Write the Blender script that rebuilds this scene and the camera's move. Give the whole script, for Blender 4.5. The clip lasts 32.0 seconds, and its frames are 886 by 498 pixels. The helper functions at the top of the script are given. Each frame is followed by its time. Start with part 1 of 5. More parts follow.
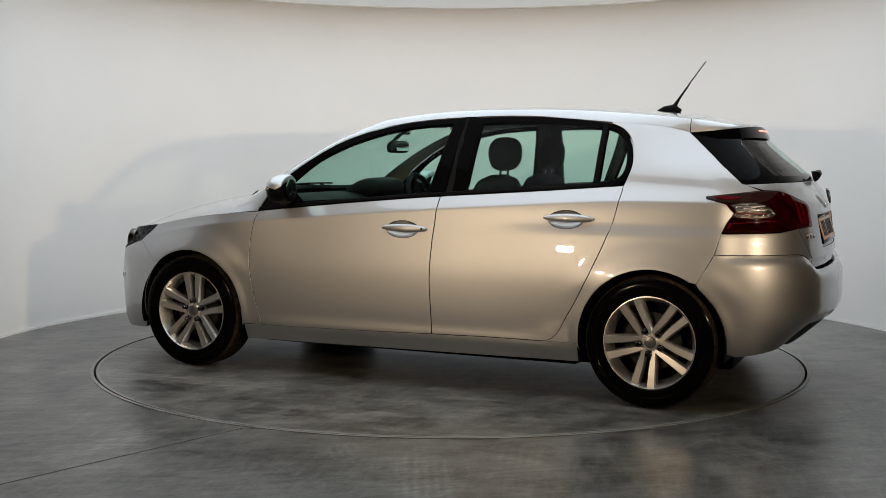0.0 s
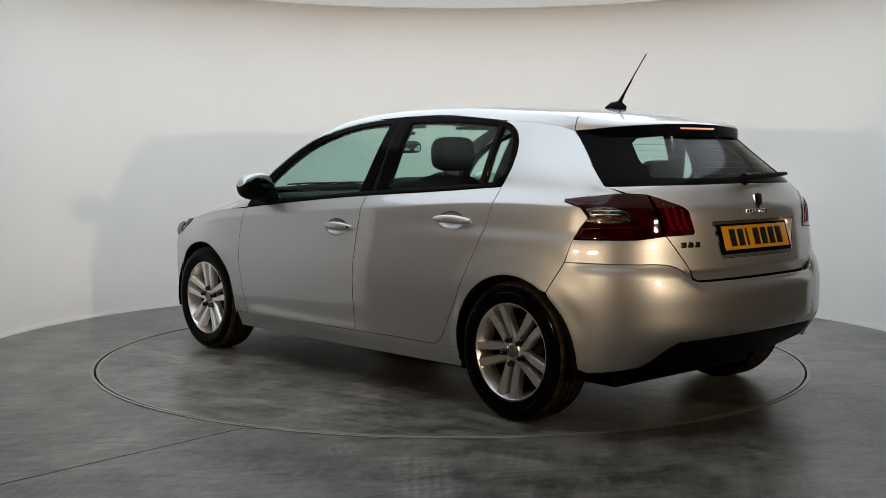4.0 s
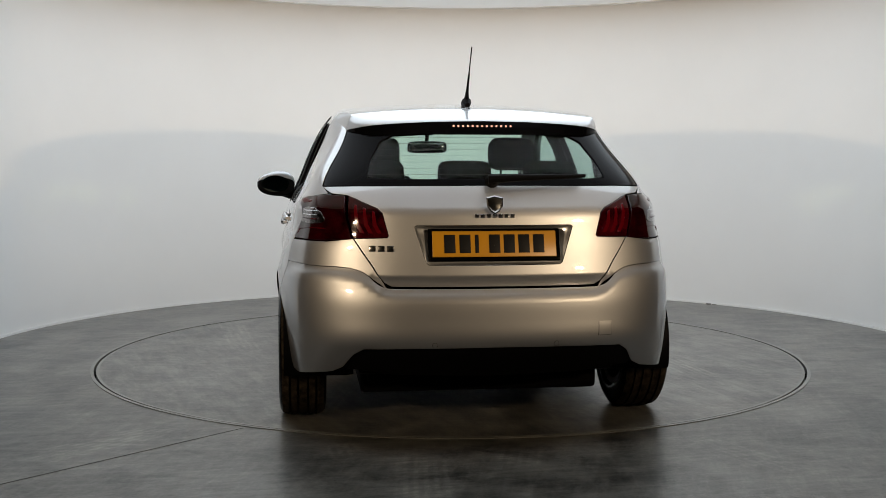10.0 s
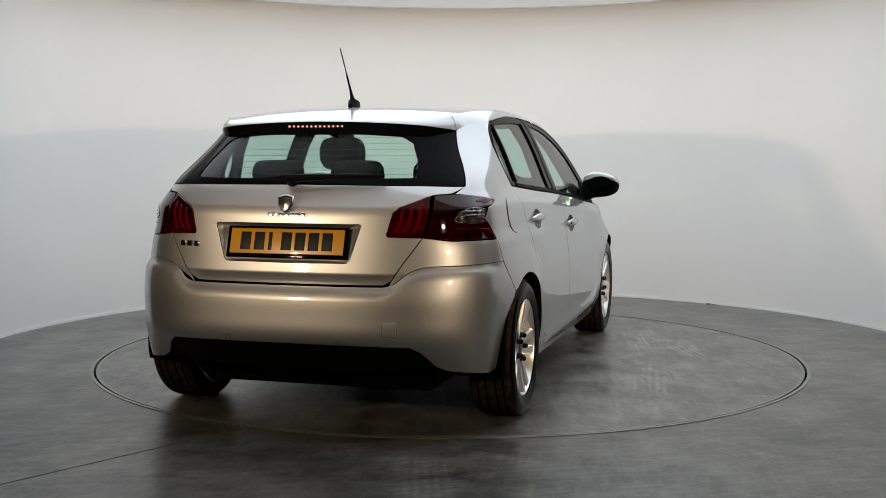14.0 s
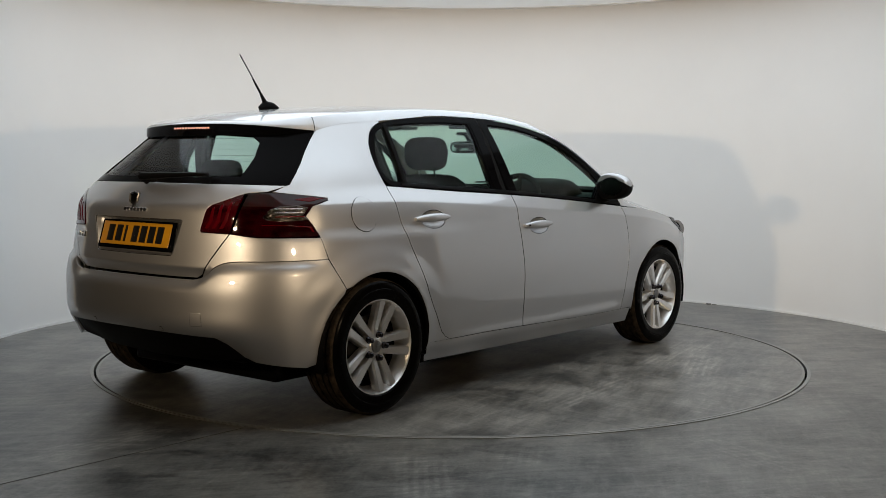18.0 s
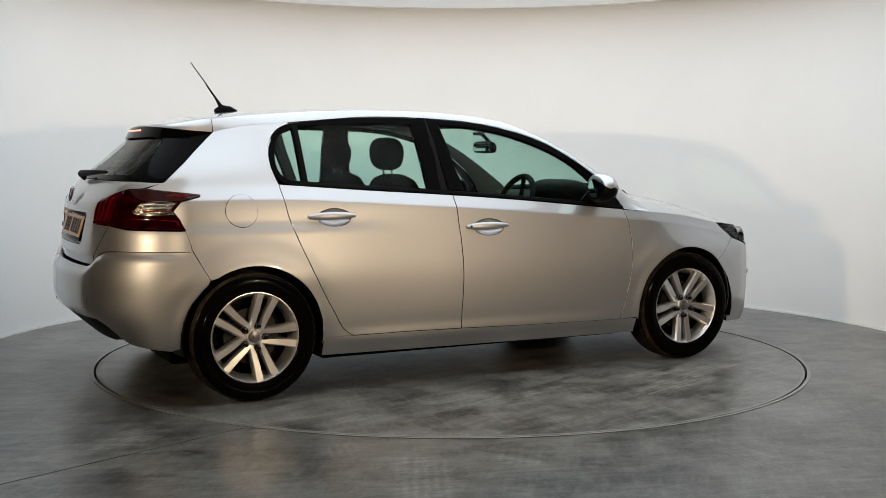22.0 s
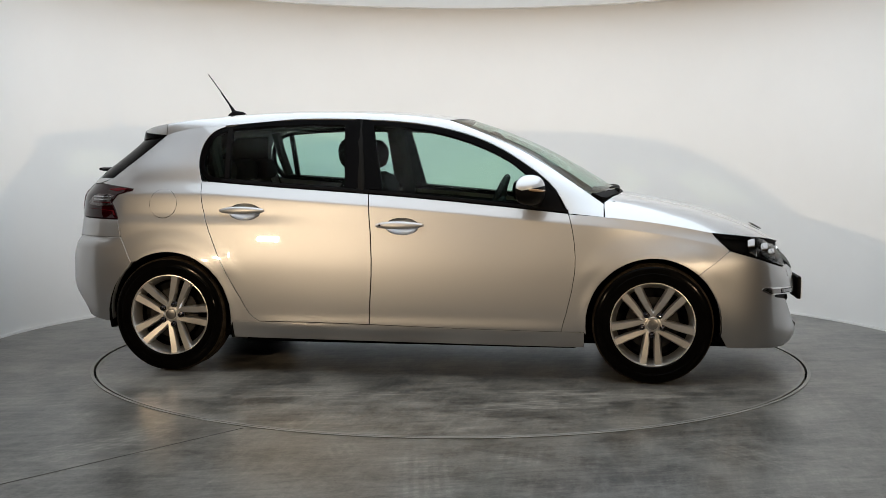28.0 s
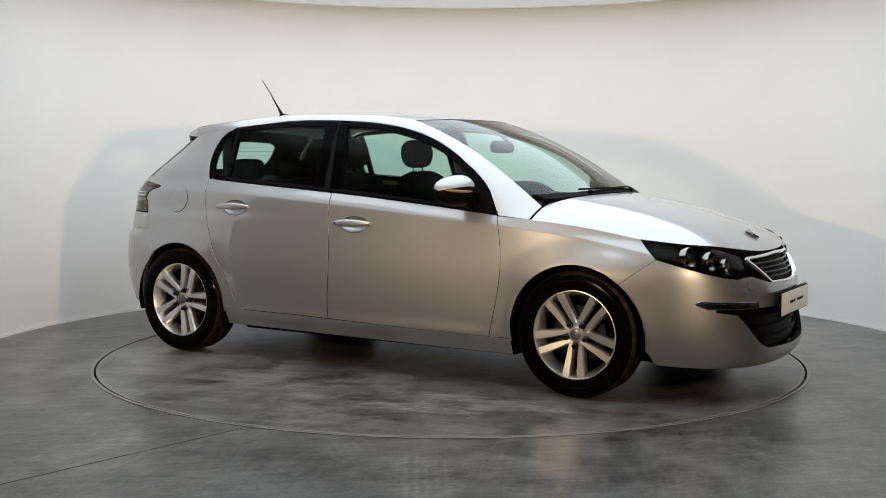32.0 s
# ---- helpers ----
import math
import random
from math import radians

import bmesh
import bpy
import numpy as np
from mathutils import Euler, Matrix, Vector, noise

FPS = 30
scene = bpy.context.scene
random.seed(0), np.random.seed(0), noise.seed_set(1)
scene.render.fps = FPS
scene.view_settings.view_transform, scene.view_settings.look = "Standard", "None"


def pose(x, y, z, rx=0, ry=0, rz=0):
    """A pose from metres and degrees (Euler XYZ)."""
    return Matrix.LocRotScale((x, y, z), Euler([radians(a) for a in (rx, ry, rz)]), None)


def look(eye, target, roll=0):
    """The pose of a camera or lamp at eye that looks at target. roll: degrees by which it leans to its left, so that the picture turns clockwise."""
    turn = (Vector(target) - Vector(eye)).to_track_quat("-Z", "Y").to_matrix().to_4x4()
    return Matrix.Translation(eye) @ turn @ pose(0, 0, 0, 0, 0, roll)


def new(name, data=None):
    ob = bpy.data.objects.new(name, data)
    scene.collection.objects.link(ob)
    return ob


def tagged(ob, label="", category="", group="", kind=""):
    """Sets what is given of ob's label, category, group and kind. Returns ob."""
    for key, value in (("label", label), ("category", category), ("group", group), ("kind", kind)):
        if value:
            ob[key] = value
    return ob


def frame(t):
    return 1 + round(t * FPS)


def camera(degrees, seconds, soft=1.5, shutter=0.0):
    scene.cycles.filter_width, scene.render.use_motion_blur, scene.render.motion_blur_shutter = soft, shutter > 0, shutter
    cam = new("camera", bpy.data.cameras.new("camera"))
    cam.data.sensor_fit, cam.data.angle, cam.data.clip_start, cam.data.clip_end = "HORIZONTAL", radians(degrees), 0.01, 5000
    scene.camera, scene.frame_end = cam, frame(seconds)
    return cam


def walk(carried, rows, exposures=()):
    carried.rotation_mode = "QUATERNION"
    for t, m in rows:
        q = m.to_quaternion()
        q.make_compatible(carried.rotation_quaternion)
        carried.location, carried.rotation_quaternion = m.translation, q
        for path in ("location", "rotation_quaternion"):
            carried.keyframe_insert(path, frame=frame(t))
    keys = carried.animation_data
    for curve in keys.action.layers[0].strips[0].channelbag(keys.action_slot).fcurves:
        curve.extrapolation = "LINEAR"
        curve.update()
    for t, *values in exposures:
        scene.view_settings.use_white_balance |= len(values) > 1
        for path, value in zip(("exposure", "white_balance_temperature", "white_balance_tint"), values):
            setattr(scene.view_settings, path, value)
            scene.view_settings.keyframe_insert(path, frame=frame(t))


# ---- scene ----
cam = camera(42.475, 32.0, soft=0.6)
EYE = pose(0, -6.787, 1.192) @ pose(0, 0, 0, 0, 0, 0.355) @ pose(0, 0, 0, 90 - 4.715, 0, 0) @ pose(0, 0, 0, 0, 0, 0.092)
walk(cam, [(0.0, EYE), (32.0, EYE)], [(0.0, -0.04), (6.0, -0.03), (12.0, 0.05), (18.5, -0.09), (20.0, 0.14), (23.0, 0.21), (28.0, 0.21), (32.0, 0.19)])

# ---- light: a lit ceiling panel and two warm lamps beside the opening ----
world = bpy.data.worlds.new("world")
scene.world = world
world.use_nodes = True
world.node_tree.nodes["Background"].inputs[0].default_value = (0.75, 0.82, 0.95, 1)
world.node_tree.nodes["Background"].inputs[1].default_value = 0.12
scene.view_settings.exposure = 0.0


def area_lamp(name, m, size, power, colour, spread=180, size_y=None):
    data = bpy.data.lights.new(name, "AREA")
    data.shape, data.size, data.energy, data.color = ("RECTANGLE" if size_y else "DISK"), size, power, colour
    if size_y:
        data.size_y = size_y
    data.spread = radians(spread)
    ob = new(name, data)
    ob.matrix_world = m
    return ob


area_lamp("ceiling_lamp", look((0.066, 0.104, 2.428), (0.066, 0.104, 0), 0), 5.0, 98, (0.79, 0.90, 1.0))
for sx_ in (-1, 1):
    area_lamp("front_lamp", look((sx_ * 2.75, -4.9, 1.56), (0, 0.6, 1.1)), 0.24, 47, (1.0, 0.75, 0.48), 125, 0.07)


# ---- materials ----
def mat(name, colour=(0.5, 0.5, 0.5), rough=0.5, metal=0.0, coat=0.0, emit=None, strength=0.0, trans=0.0, ior=1.45, spec=0.5):
    m = bpy.data.materials.new(name)
    m.use_nodes = True
    b = m.node_tree.nodes["Principled BSDF"]
    b.inputs["Base Color"].default_value = (*colour, 1)
    b.inputs["Roughness"].default_value = rough
    b.inputs["Metallic"].default_value = metal
    b.inputs["Coat Weight"].default_value = coat
    b.inputs["Coat Roughness"].default_value = 0.03
    b.inputs["Transmission Weight"].default_value = trans
    b.inputs["IOR"].default_value = ior
    b.inputs["Specular IOR Level"].default_value = spec
    if emit:
        b.inputs["Emission Color"].default_value = (*emit, 1)
        b.inputs["Emission Strength"].default_value = strength
    return m


def node(m, kind, **values):
    n = m.node_tree.nodes.new(kind)
    for k, v in values.items():
        n.inputs[k.replace("_", " ")].default_value = v
    return n


def wire(m, a, out, b, inp):
    m.node_tree.links.new(a.outputs[out], b.inputs[inp])


def vary(m, scale, low, high, detail=6.0, rough=None, bump=0.0, bump_scale=None, stretch=None):
    """Mottles the base colour between two colours, the roughness between two values, and adds a fine relief."""
    t = m.node_tree
    b = t.nodes["Principled BSDF"]
    co = t.nodes.new("ShaderNodeTexCoord")
    src, out = co, "Object"
    if stretch:
        mp = t.nodes.new("ShaderNodeMapping")
        mp.inputs["Scale"].default_value = stretch
        wire(m, co, "Object", mp, "Vector")
        src, out = mp, "Vector"
    n = node(m, "ShaderNodeTexNoise", Scale=scale, Detail=detail, Roughness=0.62)
    wire(m, src, out, n, "Vector")
    r = t.nodes.new("ShaderNodeValToRGB")
    r.color_ramp.elements[0].position, r.color_ramp.elements[1].position = 0.32, 0.70
    r.color_ramp.elements[0].color, r.color_ramp.elements[1].color = (*low, 1), (*high, 1)
    wire(m, n, "Fac", r, "Fac")
    wire(m, r, "Color", b, "Base Color")
    if rough:
        mr = t.nodes.new("ShaderNodeMapRange")
        mr.inputs["From Min"].default_value, mr.inputs["From Max"].default_value = 0.3, 0.7
        mr.inputs["To Min"].default_value, mr.inputs["To Max"].default_value = rough
        wire(m, n, "Fac", mr, "Value")
        wire(m, mr, "Result", b, "Roughness")
    if bump:
        n2 = node(m, "ShaderNodeTexNoise", Scale=bump_scale or scale * 10, Detail=4.0)
        wire(m, src, out, n2, "Vector")
        bp = node(m, "ShaderNodeBump", Strength=bump, Distance=0.01)
        wire(m, n2, "Fac", bp, "Height")
        wire(m, bp, "Normal", b, "Normal")
    return m


def paint_mat():
    """Metallic silver lacquer: fine flake grain under a hard clear coat."""
    m = vary(mat("silver_paint", (0.415, 0.42, 0.431), 0.53, 1.0, 1.0), 900, (0.39, 0.395, 0.406), (0.445, 0.451, 0.463), 2.0, (0.38, 0.60))
    b = m.node_tree.nodes["Principled BSDF"]
    b.inputs["Coat Roughness"].default_value = 0.012
    b.inputs["Coat IOR"].default_value = 1.9
    return m


PAINT = paint_mat()
BLACK = mat("black_plastic", (0.003, 0.003, 0.0034), 0.5, spec=0.04)
GLOSS = mat("gloss_black", (0.0015, 0.0015, 0.0018), 0.05, spec=0.02)
RUBBER = vary(mat("rubber", spec=0.04), 9, (0.0012, 0.0012, 0.0012), (0.0025, 0.0023, 0.0021), 5.0, (0.10, 0.18))
# tread rubber: the warm lamplight falling on it is put into the brown
TREAD = vary(mat("lamplit_tread", spec=0.04), 30, (0.006, 0.005, 0.004), (0.045, 0.034, 0.023), 5.0, (0.6, 0.8))
SEAM = mat("dark_seam", (0.004, 0.004, 0.004), 0.7, spec=0.05)
WIRE = mat("heater_wire", (0.06, 0.035, 0.02), 0.5)
ALLOY = mat("alloy", (0.72, 0.712, 0.70), 0.34, 0.95, 0.6)
CHROME = mat("chrome", (0.8, 0.8, 0.82), 0.08, 1.0)
BOLT = mat("bolt_chrome", (0.05, 0.048, 0.055), 0.10, 1.0)
DISC_STEEL = mat("brake_steel", (0.025, 0.024, 0.023), 0.45, 0.8)
STEEL = mat("steel", (0.2, 0.2, 0.2), 0.35, 0.9)
CLOTH = mat("seat_cloth", (0.004, 0.004, 0.0045), 0.9, spec=0.03)
LINER = mat("headlining", (0.30, 0.295, 0.28), 0.9, spec=0.2)
DASH = mat("dash_plastic", (0.006, 0.0063, 0.0066), 0.55, spec=0.06)
RED = vary(mat("red_lens", (0.020, 0.0005, 0.0015), 0.05, 0, 1.0, spec=0.10), 16, (0.004, 0.0001, 0.0004), (0.040, 0.0005, 0.0025), 3.0)
RED_DARK = vary(mat("dark_red_lens", (0.010, 0.0003, 0.0008), 0.05, 0, 1.0, spec=0.10), 14, (0.0020, 0.0001, 0.0002), (0.018, 0.0003, 0.0012), 3.0)
RED_BRIGHT = mat("bright_red_lens", (0.06, 0.0008, 0.003), 0.10, 0, 0.06, spec=0.15)
for lens in (RED, RED_DARK):
    lens.node_tree.nodes["Principled BSDF"].inputs["Coat IOR"].default_value = 1.28
SLAT = mat("grille_slat", (0.010, 0.010, 0.011), 0.3, 0.5)
CLEAR = vary(mat("clear_lens", (0.20, 0.185, 0.18), 0.10, 1.0, 1.0), 40, (0.008, 0.006, 0.006), (0.16, 0.14, 0.135), 2.0, (0.05, 0.2), 0.9, 45)
LED_RED = mat("brake_led", (0.9, 0.45, 0.35), 0.4, emit=(1.0, 0.45, 0.35), strength=0.8)
YELLOW = mat("plate_yellow", (0.36, 0.170, 0.006), 0.35, 0, 0.3)
WHITE = mat("plate_white", (0.75, 0.75, 0.74), 0.35, 0, 0.3)
MIRROR = mat("mirror_glass", (0.62, 0.74, 0.70), 0.02, 1.0)
LAMP_CHROME = mat("lamp_chrome", (0.26, 0.25, 0.245), 0.10, 1.0)
STRIP = mat("indicator_strip", (0.30, 0.20, 0.12), 0.15, 0.3, 0.5)
BADGE = mat("badge_chrome", (0.32, 0.315, 0.31), 0.16, 1.0)
INK = mat("plate_ink", (0.005, 0.005, 0.005), 0.5, spec=0.15)


def floor_mat(name, dark, light, tracks, turn):
    """Worn resin floor: cloudy patches, brushed streaks, fine scratches and striped tyre tracks (x, y, angle, length, width, strength)."""
    m = mat(name, spec=0.5)
    t = m.node_tree
    b = t.nodes["Principled BSDF"]
    co = t.nodes.new("ShaderNodeTexCoord")

    def math_node(op, a, c=None, d=None):
        n = t.nodes.new("ShaderNodeMath")
        n.operation = op
        for i, v in enumerate((a, c, d)):
            if v is None:
                continue
            if isinstance(v, (int, float)):
                n.inputs[i].default_value = v
            else:
                t.links.new(v, n.inputs[i])
        return n.outputs[0]

    def mapped(loc=(0, 0, 0), rot=0.0, scale=(1, 1, 1)):
        n = t.nodes.new("ShaderNodeMapping")
        n.vector_type = "TEXTURE"
        n.inputs["Location"].default_value, n.inputs["Rotation"].default_value, n.inputs["Scale"].default_value = loc, (0, 0, radians(rot)), scale
        t.links.new(co.outputs["Object"], n.inputs["Vector"])
        return n.outputs[0]

    def noise_at(vec, scale, detail, rough=0.6, distort=0.0):
        n = node(m, "ShaderNodeTexNoise", Scale=scale, Detail=detail, Roughness=rough, Distortion=distort)
        t.links.new(vec, n.inputs["Vector"])
        return n.outputs["Fac"]

    def ramp(v, lo, hi, a=0.0, c=1.0):
        n = t.nodes.new("ShaderNodeMapRange")
        n.interpolation_type = "SMOOTHSTEP"
        for key, val in (("From Min", lo), ("From Max", hi), ("To Min", a), ("To Max", c)):
            n.inputs[key].default_value = val
        t.links.new(v, n.inputs["Value"])
        return n.outputs["Result"]

    clouds = ramp(noise_at(mapped(), 2.4, 13.0, 0.76, 0.4), 0.36, 0.66)
    streaks = ramp(noise_at(mapped(rot=turn, scale=(1.0, 0.24, 1.0)), 3.6, 12.0, 0.76, 0.4), 0.38, 0.68)
    streaks2 = ramp(noise_at(mapped(loc=(3, 1, 0), rot=turn + 68, scale=(1.0, 0.20, 1.0)), 4.2, 12.0, 0.76, 0.4), 0.44, 0.72)
    grain = noise_at(mapped(), 55.0, 4.0, 0.7)
    v = math_node("MULTIPLY", clouds, 0.42)
    v = math_node("MULTIPLY_ADD", streaks, 0.30, v)
    v = math_node("MULTIPLY_ADD", streaks2, 0.22, v)
    v = math_node("MULTIPLY_ADD", math_node("SUBTRACT", grain, 0.5), 0.50, v)
    thin = noise_at(mapped(rot=turn + 20, scale=(1.0, 0.3, 1.0)), 5.0, 3.0, 0.6, 2.2)
    lines = ramp(math_node("ABSOLUTE", math_node("SUBTRACT", thin, 0.5)), 0.0, 0.010, 1.0, 0.0)
    patch = ramp(noise_at(mapped(loc=(5, 5, 0)), 2.2, 3.0), 0.50, 0.62)
    v = math_node("MULTIPLY_ADD", math_node("MULTIPLY", lines, patch), 0.30, v)
    for x, y, rot, length, width, strength in tracks:
        sep = t.nodes.new("ShaderNodeSeparateXYZ")
        t.links.new(mapped((x, y, 0), rot), sep.inputs[0])
        along = math_node("MULTIPLY", ramp(sep.outputs[0], 0.0, 0.25), ramp(sep.outputs[0], length - 0.3, length, 1.0, 0.0))
        cross = ramp(math_node("ABSOLUTE", sep.outputs[1]), width * 0.7, width, 1.0, 0.0)
        stripe = ramp(math_node("SINE", math_node("MULTIPLY", sep.outputs[1], 165.0)), -0.4, 0.6, 0.35, 1.0)
        k = math_node("MULTIPLY", math_node("MULTIPLY", along, cross), math_node("MULTIPLY", stripe, ramp(streaks, 0.0, 0.8, 0.25, 1.0)))
        v = math_node("MULTIPLY_ADD", k, strength, v)
    r = t.nodes.new("ShaderNodeValToRGB")
    r.color_ramp.elements[0].position, r.color_ramp.elements[1].position = 0.02, 1.0
    r.color_ramp.elements[0].color, r.color_ramp.elements[1].color = (*dark, 1), (*light, 1)
    t.links.new(v, r.inputs["Fac"])
    t.links.new(r.outputs["Color"], b.inputs["Base Color"])
    t.links.new(ramp(v, 0.0, 1.0, 0.29, 0.37), b.inputs["Roughness"])
    bp = node(m, "ShaderNodeBump", Strength=0.08, Distance=0.004)
    t.links.new(noise_at(mapped(), 22.0, 4.0), bp.inputs["Height"])
    wire(m, bp, "Normal", b, "Normal")
    return m


FLOOR = floor_mat("grey_floor", (0.012, 0.0120, 0.0115), (0.315, 0.302, 0.272), ((-1.15, -1.80, 232, 0.95, 0.13, 0.30), (-0.46, -2.06, -78, 0.45, 0.09, 0.28), (0.31, -2.08, -98, 0.55, 0.11, 0.30), (-0.11, -2.25, -88, 0.9, 0.12, 0.25), (0.95, -1.9, -62, 0.9, 0.12, 0.18), (2.2, -0.6, -30, 1.2, 0.12, 0.15)), 12)
DISC = floor_mat("disc_floor", (0.012, 0.0120, 0.0115), (0.36, 0.346, 0.311), ((0.10, -1.55, 22, 1.0, 0.12, 0.38), (-0.95, -1.30, 6, 1.1, 0.11, 0.30), (0.35, -1.15, 12, 1.2, 0.14, 0.30), (-1.6, 0.85, -14, 1.0, 0.12, 0.26), (0.2, 1.2, 8, 1.3, 0.12, 0.28)), 15)
WALL = vary(mat("white_wall", spec=0.3), 0.7, (0.74, 0.74, 0.735), (0.78, 0.78, 0.775), 4.0, (0.6, 0.7))
OUTER = vary(mat("grey_outer_wall"), 0.8, (0.16, 0.16, 0.16), (0.20, 0.20, 0.20), 4.0, (0.6, 0.7))
CEIL = mat("white_ceiling", (0.8, 0.8, 0.8), 0.7)
# ceiling out of view: its lack of light is put into the dark colour
HALL = vary(mat("unlit_hall_ceiling"), 0.9, (0.05, 0.05, 0.05), (0.08, 0.08, 0.078), 4.0, (0.6, 0.8))
PANEL = mat("light_panel", (0.9, 0.9, 0.9), 0.5, emit=(0.84, 0.92, 1.0), strength=0.15)
GROOVE = mat("dark_groove", (0.006, 0.006, 0.006), 0.8, spec=0.05)
JOINT = vary(mat("joint_filler", spec=0.2), 5, (0.06, 0.058, 0.054), (0.18, 0.175, 0.16), 5.0, (0.5, 0.7))
STEEL_RIM = vary(mat("rim_strip", (0.12, 0.12, 0.115), 0.4, 0.3), 6, (0.20, 0.198, 0.185), (0.34, 0.335, 0.315), 8.0, (0.35, 0.5))


def glass_mat(name, colour, rough=0.0, base=0.07, graze=0.85):
    """A thin pane: tinted see-through, with mirror gloss that grows at a glancing angle."""
    m = bpy.data.materials.new(name)
    m.use_nodes = True
    t = m.node_tree
    t.nodes.remove(t.nodes["Principled BSDF"])
    tr = node(m, "ShaderNodeBsdfTransparent", Color=(*colour, 1))
    gl = node(m, "ShaderNodeBsdfGlossy", Color=(1, 1, 1, 1), Roughness=rough)
    lw = node(m, "ShaderNodeLayerWeight", Blend=0.5)
    pw, sc = t.nodes.new("ShaderNodeMath"), t.nodes.new("ShaderNodeMath")
    pw.operation, sc.operation = "POWER", "MULTIPLY_ADD"
    pw.inputs[1].default_value, sc.inputs[1].default_value, sc.inputs[2].default_value = 4.5, graze, base
    t.links.new(lw.outputs["Facing"], pw.inputs[0])
    t.links.new(pw.outputs[0], sc.inputs[0])
    mx = t.nodes.new("ShaderNodeMixShader")
    t.links.new(sc.outputs[0], mx.inputs[0])
    t.links.new(tr.outputs[0], mx.inputs[1])
    t.links.new(gl.outputs[0], mx.inputs[2])
    t.links.new(mx.outputs[0], t.nodes["Material Output"].inputs[0])
    return m


GLASS = glass_mat("tinted_glass", (0.67, 0.84, 0.77), 0.0, 0.006, 0.7)
REAR_GLASS = glass_mat("rear_glass", (0.76, 0.88, 0.84), 0.0, 0.003, 0.5)
LENS = glass_mat("clear_cover", (0.92, 0.93, 0.93), 0.0, 0.012, 0.35)


# ---- mesh helpers ----
def mesh_of(name, verts, faces, material, normals=None, smooth=True):
    me = bpy.data.meshes.new(name)
    me.from_pydata([tuple(float(c) for c in v) for v in verts], [], [tuple(int(i) for i in f) for f in faces])
    me.materials.append(material)
    me.polygons.foreach_set("use_smooth", [smooth] * len(me.polygons))
    me.update()
    if normals is not None:
        me.normals_split_custom_set_from_vertices([tuple(float(c) for c in n) for n in normals])
    return me


def under(name, me, parent, label=""):
    ob = new(name, me)
    ob.parent = parent
    if label:
        ob["label"] = label
    return ob


def part(name, bm, material, parent, label="", smooth=True, angle=35):
    bmesh.ops.recalc_face_normals(bm, faces=bm.faces)
    me = bpy.data.meshes.new(name)
    bm.to_mesh(me)
    bm.free()
    me.materials.append(material)
    me.polygons.foreach_set("use_smooth", [smooth] * len(me.polygons))
    if smooth:
        me.set_sharp_from_angle(angle=radians(angle))
    return under(name, me, parent, label)


def box(bm, c, size, bevel=0.0, m=None):
    g = bmesh.ops.create_cube(bm, size=1.0, matrix=(m or Matrix()) @ Matrix.Translation(c) @ Matrix.Diagonal((*size, 1)))
    if bevel:
        es = list({e for v in g["verts"] for e in v.link_edges})
        bmesh.ops.bevel(bm, geom=es, offset=bevel, segments=3, profile=0.5, affect="EDGES")


def lathe(profile, steps=64, axis="y"):
    """A bmesh turned from (radius, along) pairs."""
    bm = bmesh.new()
    rings = []
    for r, a in profile:
        ring = []
        for k in range(steps):
            p = 2 * math.pi * k / steps
            c, s = r * math.cos(p), r * math.sin(p)
            ring.append(bm.verts.new((c, a, s) if axis == "y" else (c, s, a)))
        rings.append(ring)
    for a, b in zip(rings, rings[1:]):
        for k in range(steps):
            bm.faces.new((a[k], a[(k + 1) % steps], b[(k + 1) % steps], b[k]))
    return bm


def tube(bm, pts, r, steps=8):
    """A round bar along points; r is a number or one per point."""
    rs = r if isinstance(r, (list, tuple)) else [r] * len(pts)
    pts = [Vector(p) for p in pts]
    rings = []
    for i, p in enumerate(pts):
        d = (pts[min(i + 1, len(pts) - 1)] - pts[max(i - 1, 0)]).normalized()
        q = d.to_track_quat("Z", "Y")
        rings.append([bm.verts.new(p + q @ Vector((rs[i] * math.cos(2 * math.pi * k / steps), rs[i] * math.sin(2 * math.pi * k / steps), 0))) for k in range(steps)])
    for a, b in zip(rings, rings[1:]):
        for k in range(steps):
            bm.faces.new((a[k], a[(k + 1) % steps], b[(k + 1) % steps], b[k]))
    bm.faces.new(rings[0][::-1])
    bm.faces.new(rings[-1])


# ---- the curved booth, its floor and ceiling ----
CX, CY, ROOM_R, WALL_H = 0.066, 0.104, 3.02, 2.448
OPEN = 76


def booth():
    n = 160
    a0, a1 = radians(-90 + OPEN), radians(270 - OPEN)
    vs, fs = [], []
    for i in range(n + 1):
        a = a0 + (a1 - a0) * i / n
        for r, z in ((ROOM_R, 0), (ROOM_R, WALL_H), (ROOM_R + 0.12, WALL_H), (ROOM_R + 0.12, 0)):
            vs.append((CX + r * math.cos(a), CY + r * math.sin(a), z))
    for i in range(n):
        for k in range(4):
            fs.append((4 * i + k, 4 * i + (k + 1) % 4, 4 * i + 4 + (k + 1) % 4, 4 * i + 4 + k))
    fs += [(3, 2, 1, 0), (4 * n, 4 * n + 1, 4 * n + 2, 4 * n + 3)]
    me = mesh_of("wall_round", vs, fs, WALL)
    me.set_sharp_from_angle(angle=radians(40))
    return tagged(new("wall_round", me), "smooth white curved studio backdrop wall round the turntable", "wall", kind="structure")


booth()


